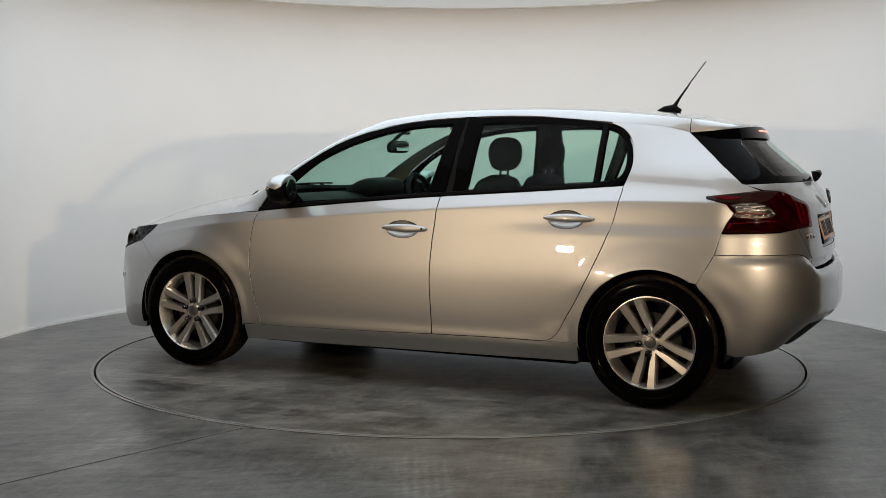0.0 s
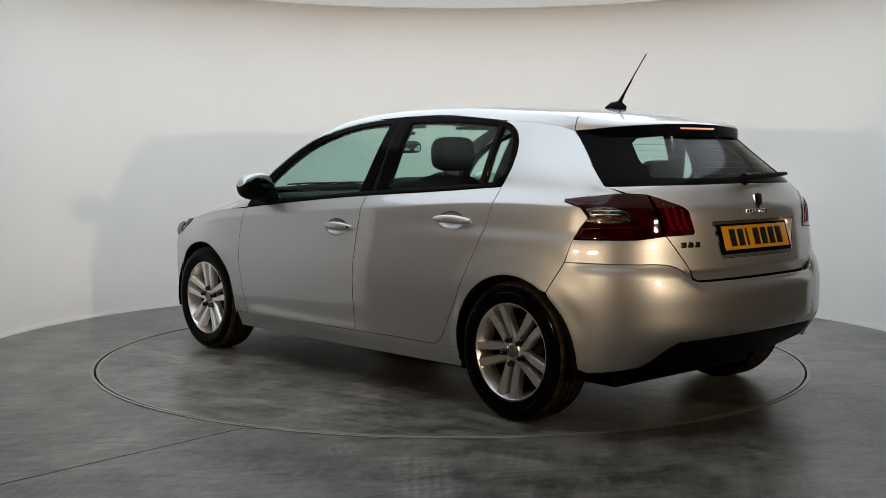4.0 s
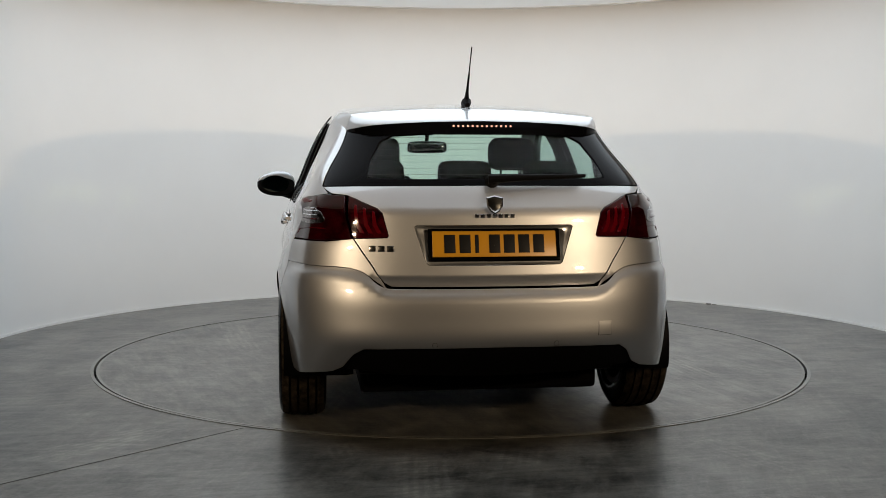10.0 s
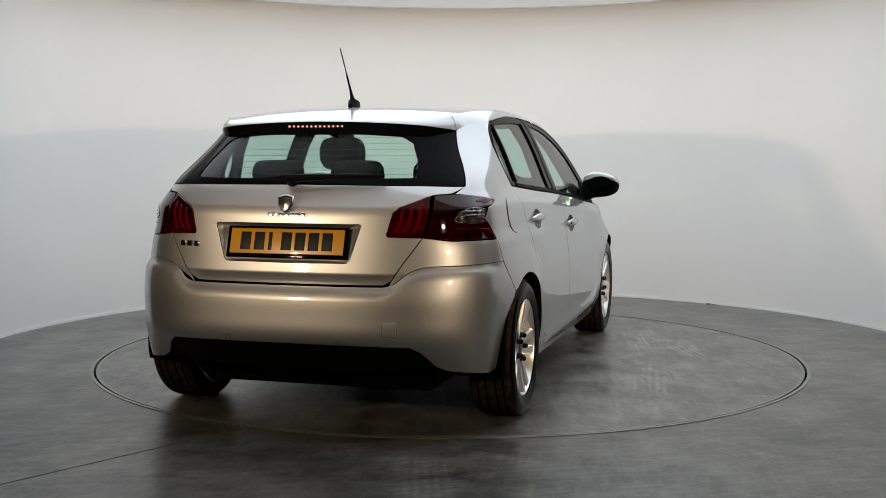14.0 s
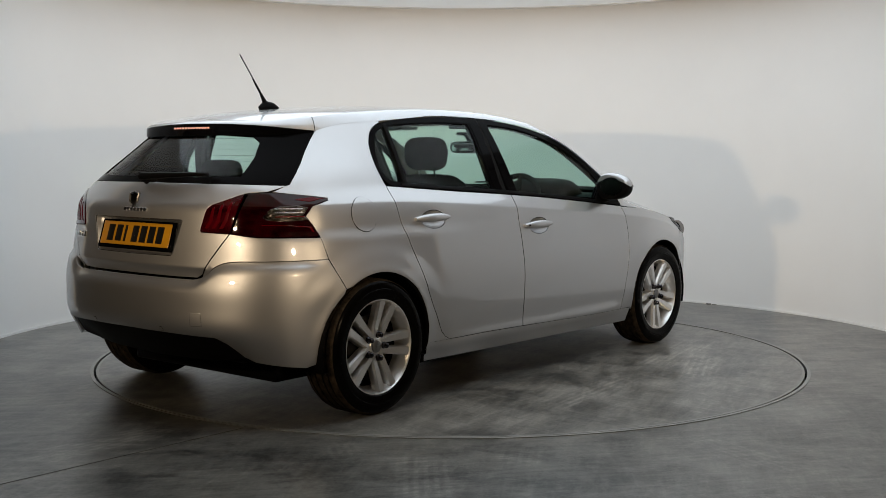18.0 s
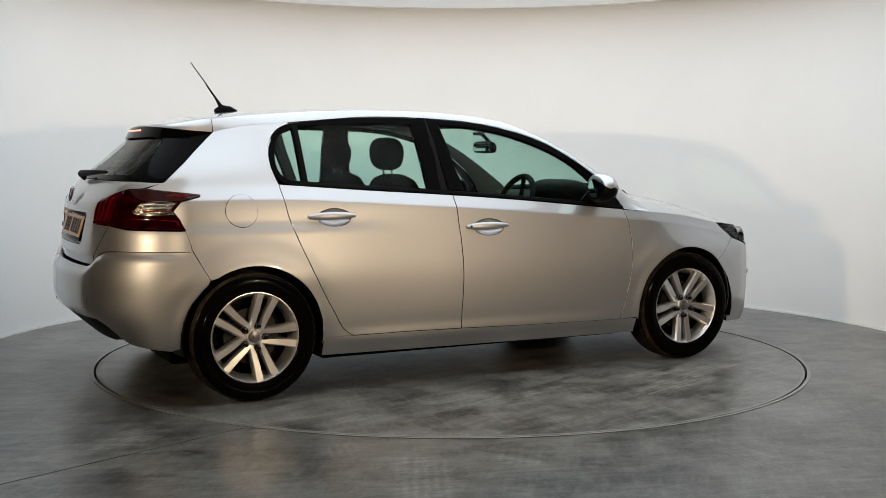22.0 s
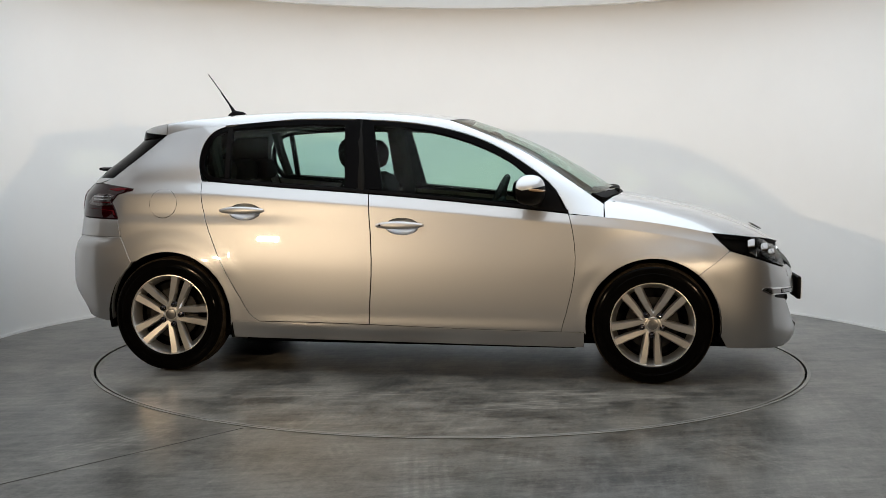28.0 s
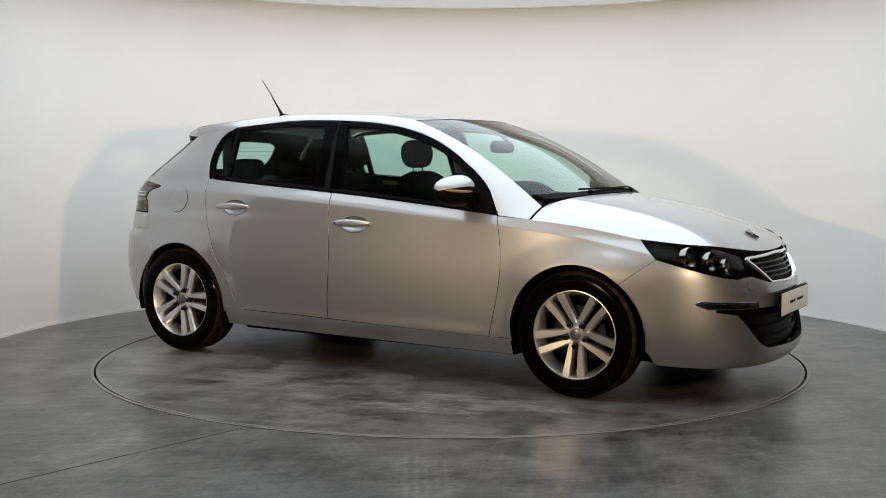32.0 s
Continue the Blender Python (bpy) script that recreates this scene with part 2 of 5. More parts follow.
def flat_ring(name, r0, r1, z0, z1, material, cx=0.0, cy=0.0, steps=160):
    bm = lathe([(max(r0, 0.001), z0), (r1, z0), (r1, z1), (max(r0, 0.001), z1), (max(r0, 0.001), z0)] if z0 != z1 else [(max(r0, 0.001), z0), (r1, z0)], steps, "z")
    bmesh.ops.translate(bm, verts=bm.verts, vec=(cx, cy, 0))
    bmesh.ops.recalc_face_normals(bm, faces=bm.faces)
    me = bpy.data.meshes.new(name)
    bm.to_mesh(me)
    bm.free()
    me.materials.append(material)
    return me


# floor with a round hole for the turntable
def floor():
    vs, fs = [], []
    n = 160
    for k in range(n):
        a = 2 * math.pi * k / n
        c, s = math.cos(a), math.sin(a)
        vs.append((2.051 * c, 2.051 * s, 0))
        vs.append((2.051 * c, 2.051 * s, -0.03))
        q = 9.0 / max(abs(c), abs(s))
        vs.append((q * c, q * s - 1.0, 0))
    for k in range(n):
        j = (k + 1) % n
        fs += [(3 * k, 3 * k + 2, 3 * j + 2, 3 * j), (3 * k + 1, 3 * k, 3 * j, 3 * j + 1)]
    me = mesh_of("floor", vs, fs, FLOOR, smooth=False)
    return tagged(new("floor", me), "scuffed dark grey polished resin floor", "floor", kind="structure")


floor()
tagged(new("floor_pit", flat_ring("floor_pit", 0, 2.2, -0.035, -0.06, GROOVE)), "dark pit below the turntable", "floor", kind="structure")

turntable = tagged(new("turntable"), "round grey turntable disc flush with the floor", "turntable")
under("disc", flat_ring("disc", 0, 2.022, -0.03, 0.0, DISC), turntable)
under("edge_strip", flat_ring("edge_strip", 2.0225, 2.038, -0.03, 0.0008, STEEL_RIM), turntable, "thin grey metal edge of the disc")
kerb = tagged(new("trim", flat_ring("trim", 2.051, 2.069, 0.0, 0.003, STEEL_RIM)), "thin grey metal ring round the turntable", "trim", kind="structure")

# ceiling, light panel and the plain walls that close the place
tagged(new("ceiling", flat_ring("ceiling", 0, 3.20, 2.451, 2.6, CEIL, CX, CY)), "white ceiling above the booth", "ceiling", kind="structure")
# added beyond the view so that the car reflects darkness from the front
tagged(new("ceiling_hall", flat_ring("ceiling_hall", 3.00, 12.8, 2.602, 2.7, HALL)), "unseen hall ceiling in front of the booth, coloured dark as if unlit", "ceiling", kind="structure")
light_panel = tagged(new("ceiling_light"), "round bright white ceiling light panel", "ceiling light")
under("diffuser", flat_ring("diffuser", 0, 2.88, 2.433, 2.444, PANEL, CX, CY), light_panel)
under("frame", flat_ring("frame", 2.88, 2.92, 2.426, 2.4505, CEIL, CX, CY), light_panel)


def arc_strip(name, r0, r1, z0, z1, material):
    """A thin strip along the foot of the curved wall."""
    n = 140
    a0, a1 = radians(-90 + OPEN), radians(270 - OPEN)
    vs, fs = [], []
    for i in range(n + 1):
        a = a0 + (a1 - a0) * i / n
        for r, z in ((r1, z0), (r0, z0), (r0, z1), (r1, z1)):
            vs.append((CX + r * math.cos(a), CY + r * math.sin(a), z))
    for i in range(n):
        for k in range(4):
            fs.append((4 * i + k, 4 * i + 4 + k, 4 * i + 4 + (k + 1) % 4, 4 * i + (k + 1) % 4))
    return mesh_of(name, vs, fs, material, smooth=False)


tagged(new("baseboard", arc_strip("baseboard", ROOM_R - 0.010, ROOM_R - 0.001, 0.0, 0.014, WHITE)), "thin white edging at the foot of the wall", "baseboard", kind="structure")
seam_a, seam_b = Vector((-0.905, -1.89, 0)), Vector((-1.75, -2.90, 0))
bm = bmesh.new()
box(bm, (0.7, 0, 0.0008), (1.4, 0.0045, 0.0012), 0, Matrix.Translation(seam_a) @ pose(0, 0, 0, 0, 0, math.degrees(math.atan2(seam_b.y - seam_a.y, seam_b.x - seam_a.x))))
me = bpy.data.meshes.new("floor_joint")
bm.to_mesh(me)
bm.free()
me.materials.append(JOINT)
tagged(new("floor_joint", me), "dark straight joint in the floor", "floor joint", kind="structure")
for i, (x, y, sx_, sy_) in enumerate(((0, -9.9, 18, 0.2), (0, 7.9, 18, 0.2), (-8.9, -1, 0.2, 17.6), (8.9, -1, 0.2, 17.6))):
    bm = bmesh.new()
    box(bm, (x, y, 1.300), (sx_, sy_, 2.60))
    me = bpy.data.meshes.new("wall")
    bm.to_mesh(me)
    bm.free()
    me.materials.append(OUTER)
    tagged(new("wall_" + ("south", "north", "west", "east")[i], me), "plain grey outer wall of the studio", "wall", kind="structure")

# lamps on stands beside the opening, shaded towards the floor
LAMP_CASE = mat("lamp_case", (0.02, 0.02, 0.02), 0.5, spec=0.2)
for sx_ in (-1, 1):
    stand = tagged(new("studio_lamp"), "black studio lamp with a barn door on a stand", "studio lamp", group="studio lamps beside the opening")
    turn = math.degrees(math.atan2(5.5, -sx_ * 2.75)) - 90
    lm = pose(sx_ * 2.75, -4.9, 1.56, 0, 0, turn)
    bm = bmesh.new()
    box(bm, (0, -0.075, 0), (0.34, 0.12, 0.16), 0.015, lm)
    part("case", bm, LAMP_CASE, stand)
    bm = bmesh.new()
    box(bm, (0, 0.117, -0.086), (0.90, 0.254, 0.006), 0.001, lm)
    part("barn_door", bm, LAMP_CASE, stand)
    bm = bmesh.new()
    tube(bm, [lm @ Vector((0, -0.07, -1.545)), lm @ Vector((0, -0.07, -0.07))], 0.016, 12)
    part("pole", bm, LAMP_CASE, stand)
    bm = bmesh.new()
    for k in range(3):
        t3 = radians(120 * k + 90)
        tube(bm, [lm @ Vector((0, -0.07, -1.35)), lm @ Vector((0.36 * math.cos(t3), -0.07 + 0.36 * math.sin(t3), -1.552))], 0.009, 8)
    part("tripod", bm, LAMP_CASE, stand)


# ---- the car: smooth skins on which its panels are laid ----
def cubic(xs, ys):
    """A natural cubic spline through points; ys may have several columns."""
    xs, ys = np.asarray(xs, float), np.asarray(ys, float)
    n = len(xs)
    h = np.diff(xs)
    A = np.zeros((n, n))
    r = np.zeros(ys.shape)
    A[0, 0] = A[-1, -1] = 1
    for i in range(1, n - 1):
        A[i, i - 1], A[i, i], A[i, i + 1] = h[i - 1], 2 * (h[i - 1] + h[i]), h[i]
        r[i] = 3 * ((ys[i + 1] - ys[i]) / h[i] - (ys[i] - ys[i - 1]) / h[i - 1])
    c = np.linalg.solve(A, r)

    def f(x):
        x = np.asarray(x, float)
        i = np.clip(np.searchsorted(xs, x) - 1, 0, n - 2)
        d = x - xs[i]
        hh = h[i]
        if ys.ndim > 1:
            d, hh = d[..., None], hh[..., None]
        b = (ys[i + 1] - ys[i]) / hh - hh * (2 * c[i] + c[i + 1]) / 3
        return ys[i] + d * (b + d * (c[i] + d * (c[i + 1] - c[i]) / (3 * hh)))

    return f


def smooth(v, a, b):
    k = np.clip((np.asarray(v, float) - a) / (b - a), 0, 1)
    return k * k * k * (k * (6 * k - 15) + 10)


# plan outline of the widest body line, rear centre to front centre
PLAN = [(-2.075, 0), (-2.062, 0.3), (-2.018, 0.52), (-1.93, 0.68), (-1.80, 0.785), (-1.62, 0.840), (-1.31, 0.868), (-0.8, 0.880), (-0.2, 0.887),
        (0.4, 0.891), (0.9, 0.890), (1.31, 0.881), (1.58, 0.855), (1.78, 0.80), (1.93, 0.70), (2.04, 0.54), (2.105, 0.36), (2.14, 0.18), (2.15, 0)]
_full = [(x, -y) for x, y in PLAN[4:0:-1]] + PLAN + [(x, -y) for x, y in PLAN[-2:-6:-1]]
_len = np.concatenate([[0], np.cumsum(np.hypot(*np.diff(np.array(_full), axis=0).T))])
_plan = cubic(_len, _full)
S_REAR, S_FRONT = _len[4], _len[4 + len(PLAN) - 1]
_dense = np.linspace(S_REAR, S_FRONT, 4001)
_dxy = _plan(_dense)

Z_SIDE = [0.10, 0.18, 0.24, 0.285, 0.34, 0.42, 0.52, 0.62, 0.70, 0.78, 0.85, 0.90, 0.95, 1.0, 1.06, 1.12, 1.2, 1.3, 1.38, 1.45]
D_SIDE = [0.078, 0.052, 0.031, 0.019, 0.010, 0.004, 0.001, 0.001, 0.006, 0.013, 0.020, 0.027, 0.041, 0.062, 0.088, 0.112, 0.144, 0.190, 0.236, 0.288]
SHOULDER = cubic([-2.1, -1.8, -1.5, -1.04, -0.68, -0.2, 0.36, 0.87, 1.3, 1.6, 2.2], [0.955, 0.968, 0.975, 0.972, 0.950, 0.918, 0.876, 0.834, 0.790, 0.738, 0.60])
side_in = cubic(Z_SIDE, D_SIDE)
# the doors and rear quarters lean in a little more above the waist than the front wings
lean_in = cubic([0.10, 0.52, 0.62, 0.70, 0.78, 0.85, 0.90, 0.95, 1.0, 1.06, 1.45], [0, 0.001, 0.005, 0.0085, 0.012, 0.0145, 0.014, 0.009, 0.003, 0.0005, 0])
rear_in = cubic([0.10, 0.20, 0.30, 0.42, 0.52, 0.62, 0.70, 0.80, 0.90, 0.945, 0.965, 0.985, 1.07, 1.2, 1.33, 1.45], [0.36, 0.24, 0.125, 0.012, 0.0, 0.004, 0.024, 0.040, 0.052, 0.058, 0.0645, 0.0785, 0.150, 0.295, 0.44, 0.58])
front_in = cubic([0.10, 0.16, 0.22, 0.32, 0.42, 0.52, 0.60, 0.66, 0.72, 0.80, 0.90, 1.45], [0.12, 0.03, 0.0, 0.006, 0.012, 0.022, 0.045, 0.08, 0.13, 0.22, 0.36, 1.0])
WHEEL_X, WHEEL_Z, ARCH_R = 1.31, 0.312, 0.348


def soft(u, e=0.006):
    """A ramp from nought with a rounded start."""
    return 0.5 * (u + np.sqrt(u * u + e * e))


def skin(s, z, step=True):
    """The side, tail and nose of the body as one surface: s runs along the plan outline, z is the height."""
    s, z = np.atleast_1d(np.asarray(s, float)), np.atleast_1d(np.asarray(z, float))
    flip = np.where((s < S_REAR) | (s > S_FRONT), -1.0, 1.0)
    s = np.where(s < S_REAR, 2 * S_REAR - s, s)
    s = np.where(s > S_FRONT, 2 * S_FRONT - s, s)
    p = _plan(s)
    e = 1e-3
    d = _plan(s + e) - _plan(s - e)
    d /= np.linalg.norm(d, axis=1)[:, None]
    n = np.stack([-d[:, 1], d[:, 0]], 1)
    wr = 1 - smooth(s, S_REAR + 0.42, S_REAR + 0.98)
    wf = smooth(s, S_FRONT - 0.95, S_FRONT - 0.38)
    zs = SHOULDER(p[:, 0])
    side = side_in(z) + lean_in(z) * (1 - smooth(p[:, 0], 0.45, 1.05)) + 0.36 * (soft(z - zs, 0.004) - soft(z - zs - 0.066, 0.02))
    # the doors flare out at the foot
    side -= 0.012 * np.exp(-((z - 0.272) / 0.040) ** 2) * (1 - smooth(np.abs(p[:, 0]), 0.62, 1.05))
    # a hollow runs forward from the tail lamps above the rear wheels
    side -= 0.013 * (1 - smooth(z, 0.795, 0.885)) * smooth(z, 0.22, 0.72) * smooth(-p[:, 0], 0.30, 1.10)
    # the rear pillars draw in towards the tailgate
    side += 0.080 * smooth(z, 1.0, 1.32) * smooth(-p[:, 0], 0.9, 1.85)
    k = (1 - wr - wf) * side + wr * rear_in(z) + wf * front_in(z)
    # front wings lean in towards the bonnet
    k += 0.045 * smooth(p[:, 0], 0.95, 1.6) * smooth(z, 0.60, 0.82) * (1 - wf)
    # step across the tail where the bumper stands out
    if step:
        k += 0.026 * (1 - soft(z - 0.655, 0.004) / 0.048).clip(0, 1) * smooth(-p[:, 0], 2.0, 2.035) * smooth(z, 0.60, 0.64)
        k += (0.015 * smooth(z, 0.50, 0.58) + 0.006 * (1 - smooth(z, 0.672, 0.712)) * smooth(z, 0.50, 0.58)) * smooth(-p[:, 0], 1.58, 1.74)
    else:
        # the bumper's upper edge rolls in to a shelf
        ledge = np.interp(np.abs(p[:, 1]), [0, 0.42, 0.452, 0.49, 0.53, 0.58, 0.64], [0.652, 0.6525, 0.660, 0.683, 0.713, 0.730, 0.735])
        k += 0.019 * smooth(z, ledge - 0.055, ledge + 0.008) * smooth(-p[:, 0], 1.58, 1.74)
    # arch lips and the swelling over the wheels
    for wx in (-WHEEL_X, WHEEL_X):
        r = np.hypot(p[:, 0] - wx, z - WHEEL_Z)
        k -= (1 - wr) * (1 - wf) * (0.007 * np.exp(-((r - ARCH_R) / 0.035) ** 2) + 0.011 * (1 - smooth(r, 0.375, 0.52)) * smooth(z, 0.45, 0.66)) * smooth(z, 0.17, 0.30)
    q = p - n * k[:, None]
    # high on the tail the outline slides forward and narrows as a whole, so that its corners stay round
    g = smooth(-p[:, 0], 0.85, 2.05)
    slid = np.stack([p[:, 0] + rear_in(z) * g, p[:, 1] * (1 - side * (1 - 0.22 * g) / 0.88)], 1)
    up = (smooth(z, 0.96, 1.16) * smooth(-p[:, 0], 0.75, 1.1))[:, None]
    q = q * (1 - up) + slid * up
    return np.stack([q[:, 0], q[:, 1] * flip, z], 1)


def normals_of(surf, sgn, u, v):
    e = 1e-3
    du = surf(u + e, v) - surf(u - e, v)
    dv = surf(u, v + e) - surf(u, v - e)
    n = np.cross(du, dv) * sgn
    return n / np.linalg.norm(n, axis=1)[:, None]


def on_side(x, z):
    """The skin's s for a place x along the flank at height z."""
    lo, hi = S_REAR + 0.3, S_FRONT - 0.3
    s = np.linspace(lo, hi, 2001)
    return float(s[np.argmin(np.abs(skin(s, np.full_like(s, z))[:, 0] - x))])


def on_tail(y, z):
    s = np.linspace(S_REAR, S_REAR + 1.0, 1501)
    return float(s[np.argmin(np.abs(skin(s, np.full_like(s, z))[:, 1] - y))])


def on_nose(y, z):
    s = np.linspace(S_FRONT - 1.0, S_FRONT, 1501)
    return float(s[np.argmin(np.abs(skin(s, np.full_like(s, z))[:, 1] - y))])


def flank(pts):
    return [(on_side(x, z), z) for x, z in pts]


def tail(pts):
    return [(on_tail(y, z), z) for y, z in pts]


def nose(pts):
    return [(on_nose(y, z), z) for y, z in pts]


def whole_tail(half):
    """A loop across the tail from its left half, which starts and ends at the centre line."""
    return half + [(2 * S_REAR - s, z) for s, z in reversed(half) if s > S_REAR + 1e-4]


def whole_nose(half):
    return half + [(2 * S_FRONT - s, z) for s, z in reversed(half) if s < S_FRONT - 1e-4]


def bend(pts, steps=6):
    """A smooth curve through points."""
    p = np.array(pts, float)
    t = np.concatenate([[0], np.cumsum(np.maximum(np.hypot(*np.diff(p, axis=0).T), 1e-6))])
    f = cubic(t, p)
    return [tuple(q) for q in f(np.linspace(0, t[-1], (len(p) - 1) * steps + 1))]


def area2(p):
    x, y = p[:, 0], p[:, 1]
    return np.sum(x * np.roll(y, -1) - np.roll(x, -1) * y)


def dense(loop, h):
    p = np.array(loop, float)
    keep = [p[0]]
    for q in p[1:]:
        if np.hypot(*(q - keep[-1])) > 1e-4:
            keep.append(q)
    if np.hypot(*(keep[0] - keep[-1])) < 1e-4:
        keep.pop()
    p = np.array(keep)
    if area2(p) < 0:
        p = p[::-1]
    out = []
    for a, b in zip(p, np.roll(p, -1, axis=0)):
        n = max(1, int(np.ceil(np.hypot(*(b - a)) / h)))
        out += [a + (b - a) * i / n for i in range(n)]
    return np.array(out)


def shrink(p, d):
    a, b = p - np.roll(p, 1, axis=0), np.roll(p, -1, axis=0) - p
    a /= np.linalg.norm(a, axis=1)[:, None]
    b /= np.linalg.norm(b, axis=1)[:, None]
    na, nb = np.stack([-a[:, 1], a[:, 0]], 1), np.stack([-b[:, 1], b[:, 0]], 1)
    m = na + nb
    m /= np.maximum(np.sum(m * na, axis=1), 0.5)[:, None]
    return p + m * d, -m / np.linalg.norm(m, axis=1)[:, None]


def inside(p, loop):
    x, y = p[:, 0][:, None], p[:, 1][:, None]
    a, b = loop, np.roll(loop, -1, axis=0)
    c = ((a[:, 1] > y) != (b[:, 1] > y)) & (x < (b[:, 0] - a[:, 0]) * (y - a[:, 1]) / (b[:, 1] - a[:, 1] + 1e-12) + a[:, 0])
    return c.sum(1) % 2 == 1


from mathutils.geometry import delaunay_2d_cdt


def panel_mesh(name, loop, material, surf=None, sgn=-1, mirror=False, holes=(), h=0.04, gap=0.0030, lip=0.0016, depth=0.026, off=0.0, dark=True):
    """A sheet-metal panel: the loop, less its holes, laid on a surface, with a rounded edge turned in."""
    surf = surf or skin
    loops = [dense(loop, h)] + [dense(q, h)[::-1] for q in holes]
    rings = [shrink(q, gap + lip)[0] for q in loops]
    lo, hi = loops[0].min(0), loops[0].max(0)
    gx, gy = np.meshgrid(np.arange(lo[0] + h / 2, hi[0], h), np.arange(lo[1] + h / 2, hi[1], h))
    g = np.stack([gx.ravel(), gy.ravel()], 1)
    if len(g):
        ok = inside(g, rings[0])
        for q in rings[1:]:
            ok &= ~inside(g, q)
        g = g[ok]
        for q in rings:
            if len(g):
                g = g[np.min(np.hypot(g[:, None, 0] - q[None, :, 0], g[:, None, 1] - q[None, :, 1]), axis=1) > 0.45 * h]
    if surf is skin and len(g):
        # rows of points on both sides of the shoulder line keep it crisp and even
        ss = np.arange(lo[0], hi[0], 0.6 * h)
        zc = SHOULDER(_plan(np.clip(ss, S_REAR, S_FRONT))[:, 0])
        ok = (ss > S_REAR + 0.45) & (ss < S_FRONT - 0.5)
        rows = np.concatenate([np.stack([ss[ok], zc[ok] + dz], 1) for dz in (-0.012, -0.004, 0.001, 0.006, 0.014)]) if ok.any() else np.zeros((0, 2))
        if len(rows):
            keep = inside(rows, rings[0])
            for q in rings[1:]:
                keep &= ~inside(rows, q)
            rows = rows[keep]
        for q in rings:
            if len(rows):
                rows = rows[np.min(np.hypot(rows[:, None, 0] - q[None, :, 0], rows[:, None, 1] - q[None, :, 1]), axis=1) > 0.005]
        if len(rows):
            near = np.abs(g[:, 1] - np.interp(g[:, 0], ss, zc)) < 0.014 + 0.35 * h
            g = np.concatenate([g[~near], rows])
    pts, cons = [], []
    for q in rings:
        k = len(pts)
        cons += [(k + i, k + (i + 1) % len(q)) for i in range(len(q))]
        pts += [tuple(v) for v in q]
    nb = len(pts)
    pts += [tuple(v) for v in g]
    v2, _, f2, ov, _, _ = delaunay_2d_cdt([Vector(p) for p in pts], cons, [], 0, 1e-6)
    v2 = np.array([(v.x, v.y) for v in v2])
    f2 = np.array([f for f in f2 if len(f) == 3])
    c = v2[f2].mean(1)
    ok = inside(c, rings[0])
    for q in rings[1:]:
        ok &= ~inside(c, q)
    f2 = f2[ok]
    where = {}
    for i, src in enumerate(ov):
        for o in src:
            where[o] = i
    nrm = normals_of(surf, sgn, v2[:, 0], v2[:, 1])
    P = surf(v2[:, 0], v2[:, 1]) + nrm * off
    faces = [tuple(f) if sgn > 0 else tuple(f[::-1]) for f in f2]
    vs, ns = list(P), list(nrm)
    skirt = []
    k0 = 0
    for q in loops:
        m = len(q)
        edge, out2 = shrink(q, gap)
        n = normals_of(surf, sgn, edge[:, 0], edge[:, 1])
        e = surf(edge[:, 0], edge[:, 1])
        o3 = surf(edge[:, 0] + out2[:, 0] * 1e-3, edge[:, 1] + out2[:, 1] * 1e-3) - e
        o3 /= np.linalg.norm(o3, axis=1)[:, None] + 1e-12
        a = len(vs)
        vs += list(e + n * (off - 0.6 * lip))
        nn = n * 0.5 + o3 * 0.85
        ns += list(nn / np.linalg.norm(nn, axis=1)[:, None])
        vs += list(e + n * (off - depth))
        ns += list(o3)
        for i in range(m):
            j = (i + 1) % m
            r = [where[k0 + i], where[k0 + j], a + j, a + i]
            t = [a + i, a + j, a + m + j, a + m + i]
            faces.append(tuple(r[::-1]) if sgn > 0 else tuple(r))
            skirt.append(tuple(t[::-1]) if sgn > 0 else tuple(t))
        k0 += m
    vs, ns = np.array(vs), np.array(ns)
    n_top = len(faces)
    faces += skirt
    if mirror:
        vs, ns = vs * (1, -1, 1), ns * (1, -1, 1)
        faces = [f[::-1] for f in faces]
    me = mesh_of(name, vs, faces, material, ns)
    if material is PAINT and dark:
        me.materials.append(SEAM)
        me.polygons.foreach_set("material_index", [0] * n_top + [1] * len(skirt))
    return me


def panel(name, loop, material, parent, label="", **k):
    return under(name, panel_mesh(name, loop, material, **k), parent, label)


def both(name, loop, material, parent, label="", **k):
    return [panel(name, loop, material, parent, label, mirror=m, **k) for m in (False, True)]


def loft(name, rows, material, parent, mirror=False, label=""):
    """A sheet through rows of points, all of one length."""
    R = np.array(rows, float)
    if mirror:
        R = R * (1, -1, 1)
    a, b = R.shape[:2]
    fs = []
    for i in range(a - 1):
        for j in range(b - 1):
            f = (i * b + j, i * b + j + 1, (i + 1) * b + j + 1, (i + 1) * b + j)
            fs.append(f[::-1] if mirror else f)
    return under(name, mesh_of(name, R.reshape(-1, 3), fs, material), parent, label)


# heights of roof, windscreen and bonnet over (x, y)
roof_line = cubic([-1.75, -1.62, -1.47, -1.16, -0.8, -0.4, 0.0, 0.3, 0.6], [1.322, 1.352, 1.386, 1.425, 1.450, 1.455, 1.438, 1.396, 1.325])
screen_line = cubic([0.1, 0.3, 0.5, 0.7, 0.9, 1.1, 1.3], [1.446, 1.394, 1.325, 1.241, 1.135, 1.015, 0.89])
bonnet_line = cubic([0.9, 1.1, 1.3, 1.5, 1.7, 1.85, 1.97, 2.05, 2.12], [1.02, 0.993, 0.962, 0.922, 0.868, 0.812, 0.752, 0.700, 0.645])


def roof(x, y):
    x, y = np.atleast_1d(x), np.atleast_1d(y)
    return np.stack([x, y, roof_line(x) - 0.075 * y ** 2 - 0.06 * y ** 4], 1)


